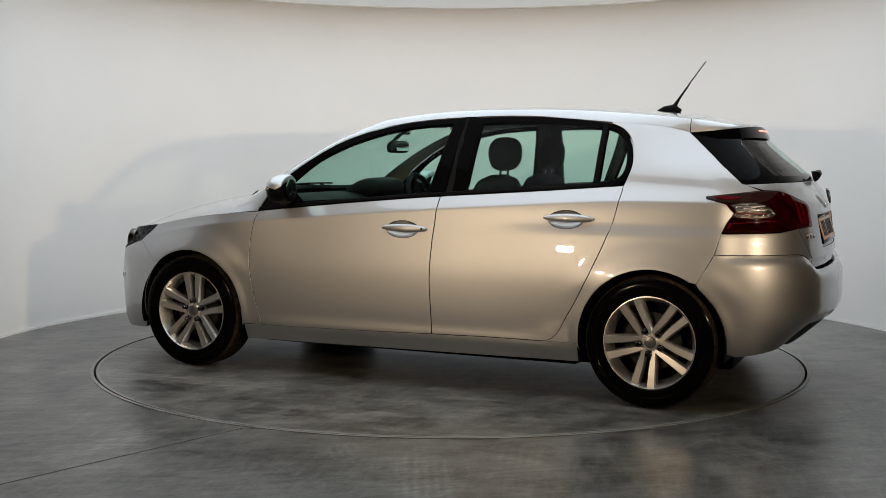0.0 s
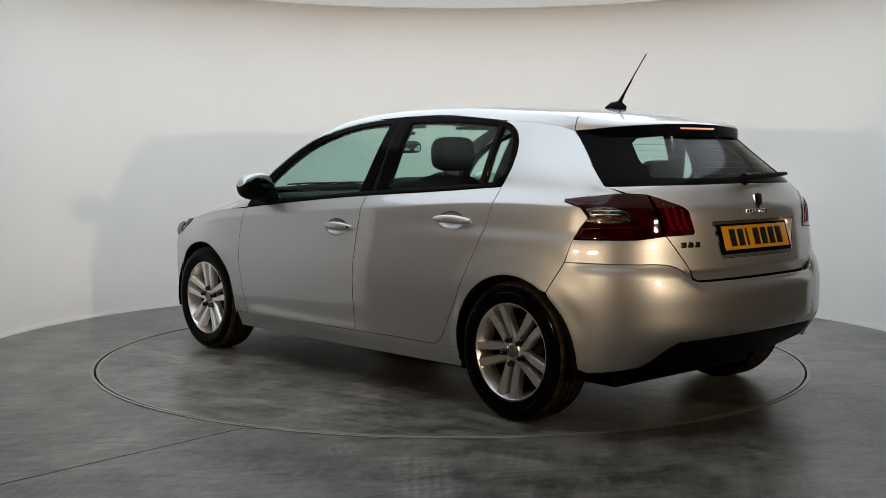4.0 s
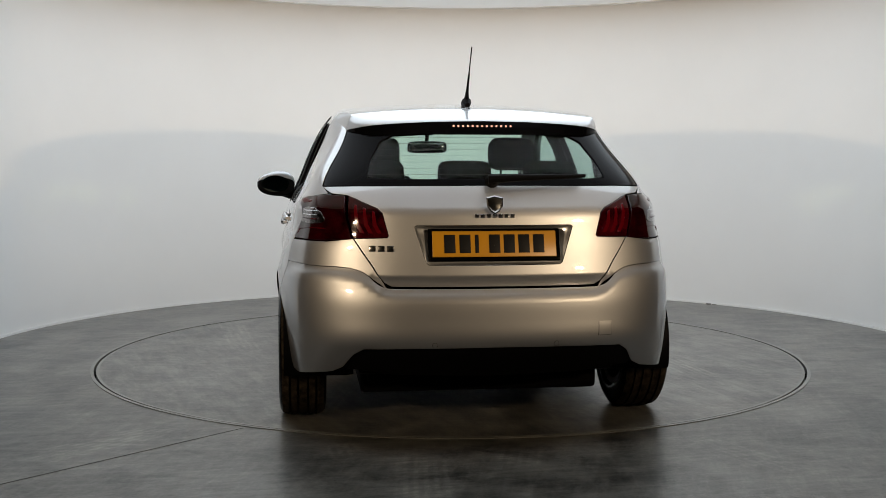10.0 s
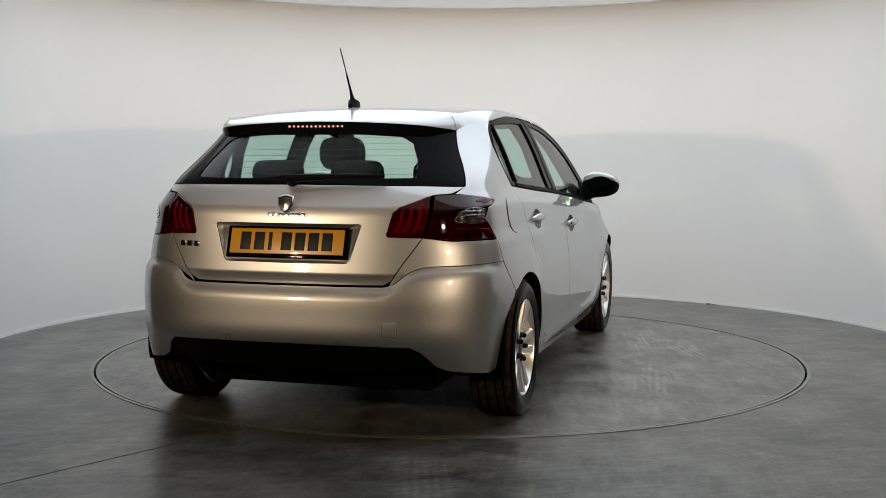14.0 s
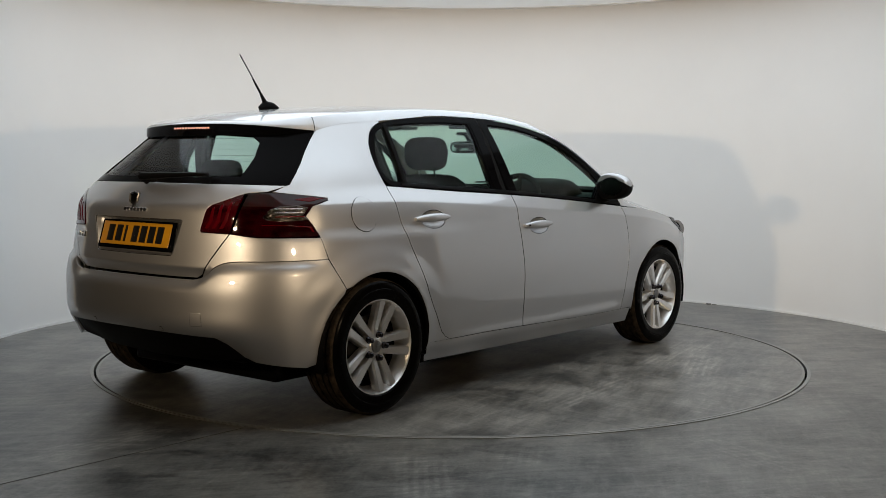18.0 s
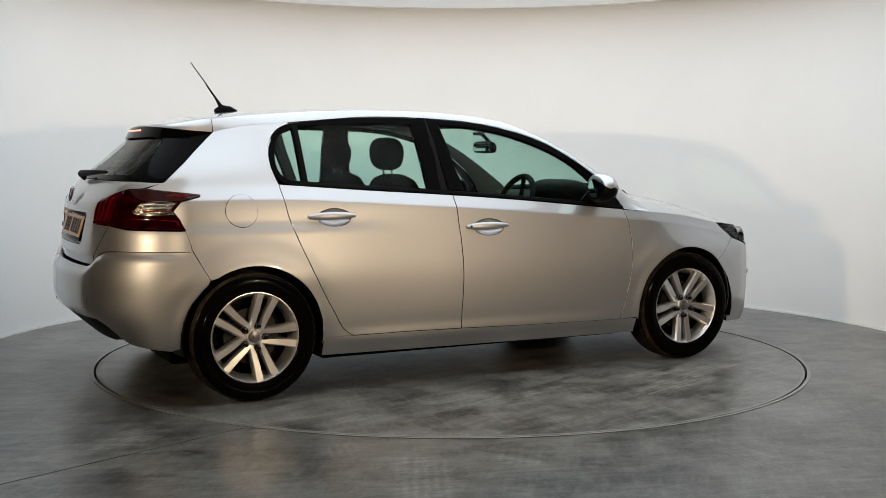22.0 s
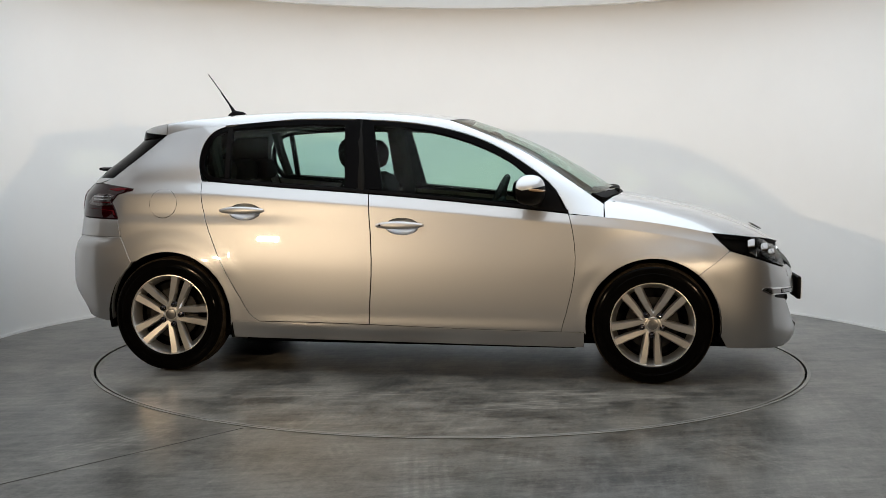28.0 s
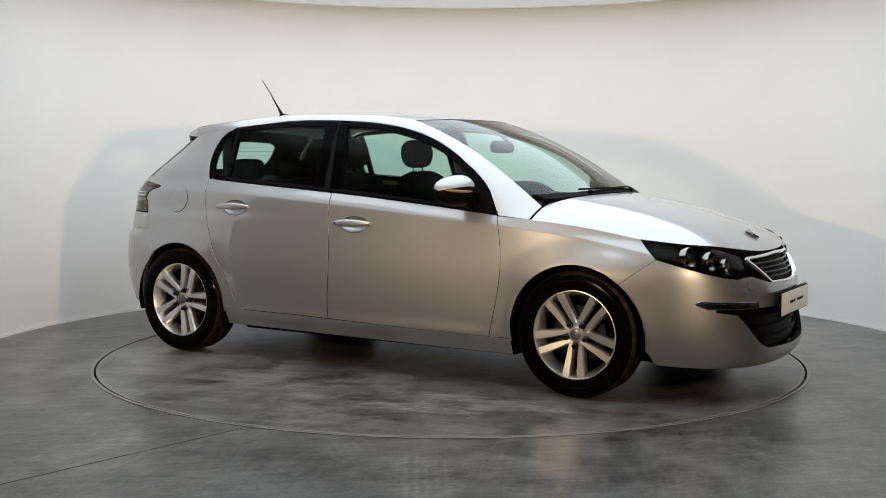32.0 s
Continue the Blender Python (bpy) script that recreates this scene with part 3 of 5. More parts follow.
def screen(x, y):
    x, y = np.atleast_1d(x), np.atleast_1d(y)
    return np.stack([x, y, screen_line(x + 0.33 * y ** 2) - 0.02 * y ** 2], 1)


crown = cubic([1.0, 1.12, 1.3, 1.45, 1.6, 2.2], [0.925, 0.905, 0.94, 0.99, 1.01, 1.01])


def bonnet(x, y):
    x, y = np.atleast_1d(x), np.atleast_1d(y)
    return np.stack([x, y, bonnet_line(x) - crown(x) * (0.09 * y ** 2 + 0.15 * y ** 4) + 0.002 * np.exp(-((np.abs(y) - 0.52) / 0.12) ** 2)], 1)


def top(x, y):
    return np.where((np.asarray(x) < 0.26 - 0.25 * np.asarray(y) ** 2)[:, None], roof(x, y), screen(x, y))


car = tagged(new("car"), "silver five-door hatchback car parked on the turntable", "car")

# outlines on the flank, as (x, z)
BELT = bend([(0.868, 0.888), (0.36, 0.937), (-0.2, 0.983), (-0.68, 1.014), (-1.04, 1.040)], 4)
DLO_TOP = bend([(-1.04, 1.040), (-1.125, 1.052), (-1.165, 1.095), (-1.178, 1.18), (-1.160, 1.260), (-1.118, 1.314), (-1.05, 1.345), (-0.92, 1.369), (-0.56, 1.392), (-0.28, 1.388),
                (0.0, 1.369), (0.22, 1.332), (0.45, 1.255), (0.66, 1.130), (0.80, 1.010), (0.868, 0.888)], 4)
B_SEAM = bend([(-0.205, 0.983), (-0.188, 0.80), (-0.178, 0.65), (-0.182, 0.45), (-0.19, 0.283)], 4)
R_SEAM = bend([(-0.80, 0.287), (-0.845, 0.315), (-0.885, 0.375), (-0.965, 0.52), (-1.065, 0.73), (-1.13, 0.92), (-1.15, 1.048)], 4)
F_SEAM = bend([(0.868, 0.888), (0.893, 0.78), (0.905, 0.66), (0.900, 0.55), (0.875, 0.42), (0.835, 0.265)], 4)


def belt(x0, x1):
    return [p for p in BELT if min(x0, x1) < p[0] < max(x0, x1)]


def arch(wx, a0, a1, r=ARCH_R, n=26):
    return [(wx + r * math.cos(radians(a0 + (a1 - a0) * i / n)), WHEEL_Z + r * math.sin(radians(a0 + (a1 - a0) * i / n))) for i in range(n + 1)]


front_door = F_SEAM + [(0.3, 0.272), (-0.19, 0.283)] + B_SEAM[::-1] + belt(-0.2, 0.85)[::-1]
rear_door = B_SEAM + [(-0.5, 0.288)] + R_SEAM + belt(-1.12, -0.21)[::-1]
WING_TOP = bend([(0.868, 0.884), (1.1, 0.868), (1.35, 0.838), (1.606, 0.791)], 5)
wing = WING_TOP + [(1.64, 0.755), (1.70, 0.700)] + [(1.31 + ARCH_R * math.cos(radians(49)), WHEEL_Z + ARCH_R * math.sin(radians(49)))] + arch(1.31, 49, 190)[1:] + [(0.95, 0.268), (0.835, 0.265)] + F_SEAM[::-1][1:-1]
sill = [(0.955, 0.263), (0.835, 0.264), (0.3, 0.271), (-0.19, 0.282), (-0.5, 0.287), (-0.80, 0.286), (-0.955, 0.284), (-0.955, 0.19), (0.955, 0.178)]


def oval(cx, cz, a, b, n=28):
    return [(cx + a * math.cos(2 * math.pi * i / n), cz + b * math.sin(2 * math.pi * i / n)) for i in range(n)]


def skin_at(x, z, out=0.0, mirror=False):
    """A place on the flank, out metres proud of it."""
    s, zz = np.array([on_side(x, z)]), np.array([z])
    p = (skin(s, zz) + out * normals_of(skin, -1, s, zz))[0]
    return Vector((p[0], -p[1] if mirror else p[1], p[2]))


def handle(door, hx, hz, m, lock):
    """A grip bar over a round finger cup."""
    grip = []
    n = 17
    for i in range(n):
        k = i / (n - 1)
        x = hx - 0.124 + 0.248 * k
        h = 0.0215 * (0.22 + 0.78 * math.sin(math.pi * min(max(0.04 + 0.92 * k ** 0.9, 0), 1)) ** 0.75)
        o = 0.004 + 0.030 * math.sin(math.pi * (0.08 + 0.84 * k)) ** 0.6
        ring = []
        for j in range(10):
            a = 2 * math.pi * j / 10
            ring.append(skin_at(x, hz + h * math.sin(a) + 0.004 * k, o - 0.010 + 0.011 * math.cos(a), m))
        grip.append(ring)
    bm = bmesh.new()
    vs = [[bm.verts.new(p) for p in r] for r in grip]
    for a, b in zip(vs, vs[1:]):
        for j in range(10):
            bm.faces.new((a[j], a[(j + 1) % 10], b[(j + 1) % 10], b[j]))
    bm.faces.new(vs[0])
    bm.faces.new(vs[-1])
    part("handle", bm, PAINT, door, "silver grip door handle", angle=60)
    bm = bmesh.new()
    rows = []
    for k, dep in ((1.0, -0.003), (0.93, -0.010), (0.78, -0.019), (0.5, -0.026), (0.2, -0.029)):
        rows.append([bm.verts.new(skin_at(x, z, dep, m)) for x, z in oval(hx + 0.014, hz - 0.003, 0.088 * k, 0.043 * k)])
    for a, b in zip(rows, rows[1:]):
        for j in range(28):
            bm.faces.new((a[j], a[(j + 1) % 28], b[(j + 1) % 28], b[j]))
    bm.faces.new(rows[-1])
    part("handle_cup", bm, PAINT, door, "silver finger recess behind the handle", angle=60)
    if lock:
        bm = bmesh.new()
        c = skin_at(hx - 0.104, hz, 0.024, m)
        bmesh.ops.create_uvsphere(bm, u_segments=12, v_segments=8, radius=0.006, matrix=Matrix.Translation(c))
        part("lock_cylinder", bm, BLACK, door)


for side, m in (("left", False), ("right", True)):
    d1 = panel("front_door", flank(front_door), PAINT, car, mirror=m, holes=[flank(oval(-0.014, 0.812, 0.088, 0.043))], h=0.016, gap=0.0022)
    d2 = panel("rear_door", flank(rear_door), PAINT, car, mirror=m, holes=[flank(oval(-0.886, 0.882, 0.088, 0.043))], h=0.016, gap=0.0022)
    handle(d1, -0.028, 0.815, m, True)
    handle(d2, -0.900, 0.885, m, False)
    panel("front_wing", flank(wing), PAINT, car, mirror=m, h=0.016, gap=0.0008)
    panel("sill", flank(sill), PAINT, car, mirror=m, gap=0.0005, off=-0.004)

# side windows in their black surround
GLASS_F = bend([(-0.125, 1.005), (-0.205, 1.352)], 1) + bend([(-0.205, 1.352), (0.0, 1.338), (0.20, 1.300), (0.42, 1.225), (0.60, 1.122), (0.70, 1.030)], 3)[1:] + [(0.60, 0.948)] + [(0.3, 0.968)]
GLASS_R = [(-0.345, 1.022), (-0.372, 1.354), (-0.56, 1.357), (-0.80, 1.348), (-1.005, 1.333), (-0.992, 1.062), (-0.68, 1.042)]
GLASS_Q = bend([(-1.04, 1.324), (-1.095, 1.298), (-1.130, 1.245), (-1.146, 1.18), (-1.135, 1.11), (-1.105, 1.082), (-1.028, 1.068)], 3)
surround = BELT + DLO_TOP[1:]
for m in (False, True):
    tr = panel("window_surround", flank(surround), GLOSS, car, "gloss black side window surround", mirror=m, holes=[flank(GLASS_F), flank(GLASS_R), flank(GLASS_Q)], h=0.03, off=-0.003)
    for nm, loop in (("front_window", GLASS_F), ("rear_window", GLASS_R), ("quarter_window", GLASS_Q)):
        g = panel(nm, flank(loop), GLASS, car, "green-tinted side window glass", mirror=m, gap=-0.004, depth=0.005, off=-0.009)
    
# rear quarter, from the rear door back to the tail lamp and up the rear pillar
HATCH_EDGE = flank([(-1.42, 1.303), (-1.455, 1.272), (-1.53, 1.205), (-1.62, 1.125), (-1.69, 1.062)]) + tail([(0.668, 1.03)])
lamp_rear = [(-1.626, 0.840), (-1.645, 0.885), (-1.672, 0.925), (-1.635, 0.968), (-1.546, 0.992), (-1.545, 1.002)]
quarter = flank(R_SEAM[3:]) + flank(bend([(-1.15, 1.048), (-1.168, 1.095), (-1.181, 1.18), (-1.163, 1.262), (-1.120, 1.3165), (-1.052, 1.3475)], 4)[1:])
quarter += flank([(-1.054, 1.356), (-1.10, 1.357), (-1.2, 1.351), (-1.3, 1.339), (-1.36, 1.326), (-1.415, 1.309)]) + HATCH_EDGE + flank([(-1.62, 1.012), (-1.545, 1.002)]) + flank(lamp_rear[::-1])
quarter += flank([(-1.60, 0.74), (-1.525, 0.60)] + arch(-1.31, 127, -10)[1:] + [(-0.95, 0.285), (-0.80, 0.287)]) + flank(R_SEAM[1:3])
for m in (False, True):
    panel("rear_quarter", quarter, PAINT, car, mirror=m, gap=0.0007, h=0.015)

panel("fuel_flap", flank(oval(-1.355, 0.922, 0.078, 0.078, 40)), PAINT, car, "round silver fuel filler flap", mirror=True, off=0.0040, h=0.014, gap=0.0, lip=0.0015, depth=0.006)
panel("flap_gap", flank(oval(-1.355, 0.922, 0.0794, 0.0794, 40)), BLACK, car, mirror=True, off=0.0022, h=0.014, gap=0.0, lip=0.0005, depth=0.006)

# cant rails and screen pillars: from the window surround over to roof and windscreen
ux = np.array([p[0] for p in bend([(1.048, 0), (0.95, 0), (0.868, 0), (0.80, 0), (0.66, 0), (0.45, 0), (0.22, 0), (0.0, 0), (-0.28, 0), (-0.56, 0), (-0.92, 0), (-1.04, 0), (-1.15, 0), (-1.25, 0), (-1.42, 0)], 5)])
dlo_up = np.array([p for p in DLO_TOP[5 * 4:] if p[0] > -1.051])
rail_z = np.interp(ux, np.concatenate([[-1.42, -1.36, -1.3, -1.2, -1.10], dlo_up[:, 0], [1.08]]), np.concatenate([[1.303, 1.320, 1.333, 1.345, 1.351], dlo_up[:, 1], [0.868]]))
low = np.array([skin([on_side(x, z)], [z])[0] for x, z in zip(ux, rail_z)])
EDGE_Y = cubic([-1.5, -1.2, -0.6, 0.0, 0.25, 0.6, 0.95, 1.1], [0.548, 0.566, 0.578, 0.574, 0.582, 0.628, 0.690, 0.722])
low = low + np.array([0, 0.0010, 0.0004])
low_t = np.array([(skin([on_side(x, z)], [z + 0.004])[0] - skin([on_side(x, z)], [z - 0.004])[0]) / 0.008 for x, z in zip(ux, rail_z)])
ex = ux + 0.10 * smooth(ux, 0.2, 0.8) - 0.10 * smooth(ux, 0.86, 1.07)
high = top(ex, EDGE_Y(ex))
rise = (high[:, 2] - low[:, 2])[:, None] * 0.86
rail_mid = low + low_t * rise
rail_mid[:, 1] = np.maximum(rail_mid[:, 1], high[:, 1] + 0.012)
rail_mid[:, 0] = (low[:, 0] + high[:, 0]) / 2
rail_mid[:, 2] -= 0.034 * smooth(ux, 0.82, 1.045)
for m in (False, True):
    rows = []
    for i in range(9):
        k = i / 8
        rows.append((1 - k) ** 2 * low + 2 * k * (1 - k) * rail_mid + k * k * high)
    loft("cant_rail", rows, PAINT, car, m)


def across(edge):
    """A loop symmetric about the centre line from its left half in (x, y)."""
    return edge + [(x, -y) for x, y in reversed(edge) if y > 1e-4]


ys = [0, 0.15, 0.3, 0.42, 0.5]
scr_top = [(0.285 - 0.25 * y * y, y) for y in ys] + [(0.285 - 0.25 * 0.33, 0.574)]
scr_side = [(x, float(EDGE_Y(x))) for x in np.linspace(0.2, 1.0, 17)]
scr_base = [(1.135 - 0.30 * y * y, y) for y in (0.68, 0.6, 0.5, 0.4, 0.3, 0.2, 0.1, 0)]
g = panel("windscreen", across(scr_top + scr_side[1:-1] + scr_base), GLASS, car, "tinted curved windscreen", surf=screen, sgn=1, depth=0.006, off=-0.002)
panel("roof", across([(0.28 - 0.25 * y * y, y) for y in ys] + [(x, float(EDGE_Y(x)) + 0.001) for x in np.linspace(0.19, -1.418, 34)] + [(-1.430, 0.5), (-1.452, 0.3), (-1.46, 0)]), PAINT, car, surf=roof, sgn=1, gap=0.0005, depth=0.006)
# roof spoiler: its rim goes on from the cant rails round the trailing edge
rim = bend([(-1.4235, float(low[-1][1]) - 0.001), (-1.475, 0.556), (-1.525, 0.530), (-1.565, 0.500), (-1.600, 0.450), (-1.634, 0.33), (-1.654, 0.17), (-1.662, 0.0)], 4)
rim = np.array(rim)
rim_z = np.interp(np.arange(len(rim)), [0, 4, 8, 12, 16, 20, 28], [1.302, 1.310, 1.319, 1.326, 1.331, 1.335, 1.338])
lowr = np.column_stack([rim, rim_z])
inn = np.array(bend([(ex[-1] - 0.0035, EDGE_Y(ex[-1]) - 0.002), (-1.462, 0.512), (-1.505, 0.484), (-1.540, 0.448), (-1.570, 0.395), (-1.594, 0.28), (-1.608, 0.14), (-1.613, 0.0)], 4))
highr = roof(inn[:, 0], inn[:, 1])
lowr, highr = [np.vstack([q, (q * (1, -1, 1))[::-1][1:]]) for q in (lowr, highr)]
half_n = len(rim)
wk = np.clip(np.arange(half_n) / 8, 0, 1)
wk = np.concatenate([wk, wk[::-1][1:]])[:, None]
flipped = np.where(np.arange(2 * half_n - 1)[:, None] < half_n, 1, -1) * np.array([0, 1, 0]) + np.array([1, 0, 1])
first = rail_mid[-1] - low[-1]
end_mid = lowr + first * flipped
midr = np.column_stack([lowr[:, :2] * 0.85 + highr[:, :2] * 0.15, highr[:, 2:] * 0.72 + lowr[:, 2:] * 0.28])
midr = end_mid * (1 - wk) + midr * wk
rows = [(1 - k) ** 2 * lowr + 2 * k * (1 - k) * midr + k * k * highr for k in np.linspace(0, 1, 9)]
spoiler = loft("spoiler", rows, PAINT, car, label="silver roof spoiler above the rear window")
panel("spoiler_top", [(x, y) for x, y, z in highr] + [(-1.434, -0.5), (-1.456, -0.3), (-1.464, 0), (-1.456, 0.3), (-1.434, 0.5)], PAINT, spoiler, surf=roof, sgn=1, gap=0.0, lip=0.001, depth=0.01)
for m in (False, True):
    end_a = [((1 - k) ** 2 * low[-1] + 2 * k * (1 - k) * rail_mid[-1] + k * k * high[-1]) for k in np.linspace(0, 1, 9)]
    loft("spoiler_seam", [[q + (0.002, -0.0012, -0.0012) for q in end_a], [q + (-0.0015, -0.0012, -0.0012) for q in end_a]], SEAM, car, m)
under_in = []
for q, kk in zip(lowr, wk[:, 0]):
    yy, zz = abs(q[1]) * (1 - 0.02 * kk), 1.300 - 0.022 * kk
    s0 = np.array([on_tail(yy, zz)])
    p = (skin(s0, np.array([zz])) + 0.002 * normals_of(skin, -1, s0, np.array([zz])))[0]
    under_in.append((p[0], math.copysign(p[1], q[1]), p[2]))
loft("spoiler_underside", [lowr + (0, 0, 0.001), under_in], GLOSS, spoiler)

wing_y = [(x, float(skin([on_side(x, z)], [z])[0][1])) for x, z in [(1.056, 0.8715)] + WING_TOP if x > 1.055]
nose_edge = bend([(1.606, wing_y[-1][1] - 0.002), (1.76, 0.695), (1.89, 0.555), (1.975, 0.40), (2.025, 0.22), (2.04, 0)], 4)
panel("bonnet", across([(1.165, 0), (1.155, 0.2), (1.125, 0.4), (1.078, 0.58), (1.052, 0.655), (1.051, 0.72)] + wing_y + nose_edge[1:]), PAINT, car, surf=bonnet, sgn=1, gap=0.0018)

# tail: bumper, hatch, rear window, lamps, lower valance
hatch_low = [(0.572, 0.852), (0.50, 0.745), (0.45, 0.672), (0.42, 0.656), (0.3, 0.655), (0.0, 0.655)]
lamp_in = [(0.572, 0.852), (0.437, 0.857), (0.432, 0.865), (0.455, 0.955), (0.475, 0.975), (0.56, 1.012), (0.585, 1.022)]
hatch = tail([(0, 1.068), (0.3, 1.066), (0.55, 1.064)]) + flank([(-1.692, 1.058)]) + tail([(0.655, 1.03), (0.60, 1.026)]) + tail(lamp_in[::-1]) + tail(hatch_low[1:])
recess = tail([(0, 0.905), (0.318, 0.905), (0.326, 0.900), (0.282, 0.758), (0.27, 0.748), (0, 0.746)])
hatch_part = panel("hatch", whole_tail(hatch), PAINT, car, "silver tailgate below the rear window", gap=0.0018, holes=[whole_tail(recess)], h=0.016)
rec = dense(whole_tail(recess), 0.03)
edge = skin(rec[:, 0], rec[:, 1]) + (0.004, 0, 0)
mid_z = 0.826
back = np.stack([-1.962 - 0.30 * (0.90 - edge[:, 2]), edge[:, 1] * 0.955, mid_z + (edge[:, 2] - mid_z) * 0.90], 1)
rows = [np.vstack([r, r[:1]]) for r in (edge, edge * 0.4 + back * 0.6, back, back * (1, 0.5, 1) * (1, 1, 0.5) + (0, 0, mid_z * 0.5), back * (1, 0, 0) + (0, 0, mid_z))]
loft("plate_recess", rows, PAINT, hatch_part)
glass_half = tail([(0, 1.075), (0.3, 1.073), (0.55, 1.071)]) + flank([(-1.695, 1.066), (-1.624, 1.127), (-1.534, 1.207), (-1.459, 1.274), (-1.426, 1.304), (-1.41, 1.322)]) + tail([(0.49, 1.345), (0.3, 1.352), (0, 1.355)])
view_half = tail([(0, 1.092), (0.3, 1.090), (0.515, 1.094), (0.490, 1.18), (0.445, 1.255), (0.39, 1.284), (0.2, 1.296), (0, 1.297)])
panel("rear_screen_surround", whole_tail(glass_half), GLOSS, car, "gloss black rear window border", holes=[whole_tail(view_half)], h=0.02, depth=0.01, gap=-0.005, off=-0.003)
g = panel("rear_screen", whole_tail(view_half), REAR_GLASS, car, "dark tinted rear window", gap=-0.004, depth=0.006, off=-0.007)
LEDGE = bend([(0.42, 0.6525), (0.452, 0.660), (0.49, 0.683), (0.53, 0.713), (0.58, 0.730), (0.64, 0.735)], 3)
side_end = flank([(-1.80, 0.735), (-1.70, 0.735), (-1.598, 0.735)])
bump = tail([(0, 0.652), (0.3, 0.652)] + LEDGE) + side_end + flank([(-1.525, 0.60)])
bump += flank(arch(-1.31, 128.5, 186)[1:]) + flank([(-1.70, 0.262)]) + tail([(0.66, 0.292), (0.615, 0.315), (0.575, 0.375), (0.535, 0.402), (0.3, 0.408), (0, 0.410)])
bumper = panel("rear_bumper", whole_tail(bump), PAINT, car, "silver rear bumper", surf=lambda s, z: skin(s, z, False), gap=0.0005, lip=0.003, h=0.020, dark=False)
upper = tail([(0.438, 0.640)] + LEDGE[3:]) + side_end + flank([(-1.625, 0.832), (-1.65, 0.831)]) + tail([(0.68, 0.836), (0.5735, 0.851), (0.5015, 0.7445), (0.452, 0.671)])
for m in (False, True):
    panel("bumper_corner", upper, PAINT, bumper, mirror=m, gap=0.0005, h=0.026)
val = tail([(0, 0.412), (0.3, 0.410), (0.54, 0.404), (0.58, 0.377), (0.62, 0.317), (0.60, 0.295), (0.4, 0.262), (0, 0.252)])
panel("rear_valance", whole_tail(val), BLACK, car, "black plastic rear valance", off=-0.012)
lamp_out = tail([(0.578, 0.848), (0.68, 0.840)]) + flank([(-1.65, 0.836)] + lamp_rear + [(-1.62, 1.012)]) + tail([(0.668, 1.026), (0.60, 1.022)])
clear = flank([(-1.662, 0.908), (-1.683, 0.930), (-1.655, 0.962), (-1.70, 0.972), (-1.77, 0.970), (-1.815, 0.955), (-1.845, 0.922), (-1.83, 0.908), (-1.76, 0.902)])
for m in (False, True):
    lamp = panel("tail_lamp", lamp_out, RED_DARK, car, "red and clear tail lamp on the rear quarter", mirror=m, gap=0.001, off=0.004, h=0.025)
    panel("reversing_lens", clear, CLEAR, lamp, "clear ribbed lamp lens", mirror=m, gap=0.001, off=0.0062, h=0.014, depth=0.006)
    for zz in (0.922, 0.938, 0.954):
        panel("lens_rib", flank([(-1.68, zz), (-1.80, zz), (-1.80, zz + 0.004), (-1.68, zz + 0.004)]), RED_BRIGHT if zz < 0.93 else CHROME, lamp, mirror=m, gap=0.0, lip=0.001, off=0.0082, h=0.02, depth=0.003)
    panel("lamp_fold", flank([(-1.64, 0.852), (-1.652, 0.882), (-1.75, 0.890), (-1.85, 0.892), (-1.85, 0.886), (-1.75, 0.882), (-1.665, 0.872), (-1.655, 0.852)]), RED_BRIGHT, lamp, mirror=m, off=0.0060, depth=0.005, h=0.02)
    panel("lens_glow", flank([(-1.56, 0.998), (-1.64, 0.982), (-1.70, 0.990), (-1.70, 1.0), (-1.62, 1.008)]), RED_BRIGHT, lamp, mirror=m, off=0.006, depth=0.005)
    hl = panel("hatch_lamp", tail(lamp_in), RED, car, "dark red tail lamp on the tailgate", mirror=m, gap=0.001, off=0.004, h=0.025)
    for k in range(3):
        y0 = 0.462 + 0.034 * k
        panel("lamp_claw", tail([(y0 - 0.006, 0.872), (y0 + 0.014, 0.872), (y0 + 0.032, 0.905), (y0 + 0.034, 0.965 + 0.012 * k), (y0 + 0.022, 0.960 + 0.012 * k), (y0 + 0.014, 0.91)]), RED_BRIGHT, hl, mirror=m, gap=0.001, off=0.0062, depth=0.005, h=0.02)

# nose: bumper with its mouth, headlamps, grille
lamp_f = flank([(1.606, 0.791), (1.64, 0.752), (1.70, 0.695)]) + nose([(0.76, 0.665), (0.70, 0.637), (0.60, 0.612), (0.52, 0.600), (0.47, 0.606), (0.435, 0.640), (0.40, 0.695)]) + nose([(0.45, 0.715), (0.56, 0.740), (0.66, 0.763)])
fb = nose([(0, 0.56), (0.27, 0.565), (0.40, 0.60), (0.45, 0.600), (0.47, 0.600), (0.52, 0.594), (0.60, 0.606), (0.70, 0.631), (0.76, 0.658)]) + flank([(1.70, 0.698)]) + flank(arch(1.31, 49, -8))
fb += nose([(0.78, 0.185), (0.6, 0.165), (0.4, 0.155), (0.2, 0.152), (0, 0.150)])
mouth = nose([(0, 0.44), (0.35, 0.445), (0.66, 0.470), (0.665, 0.446), (0.55, 0.425), (0.48, 0.36), (0.40, 0.275), (0.33, 0.245), (0, 0.235)])
drl = nose([(0.395, 0.480), (0.60, 0.495), (0.725, 0.505), (0.745, 0.497), (0.742, 0.482), (0.70, 0.458), (0.55, 0.448), (0.40, 0.442)])
panel("front_bumper", whole_nose(fb), PAINT, car, "silver front bumper", holes=[whole_nose(mouth)], gap=0.0006, h=0.02)
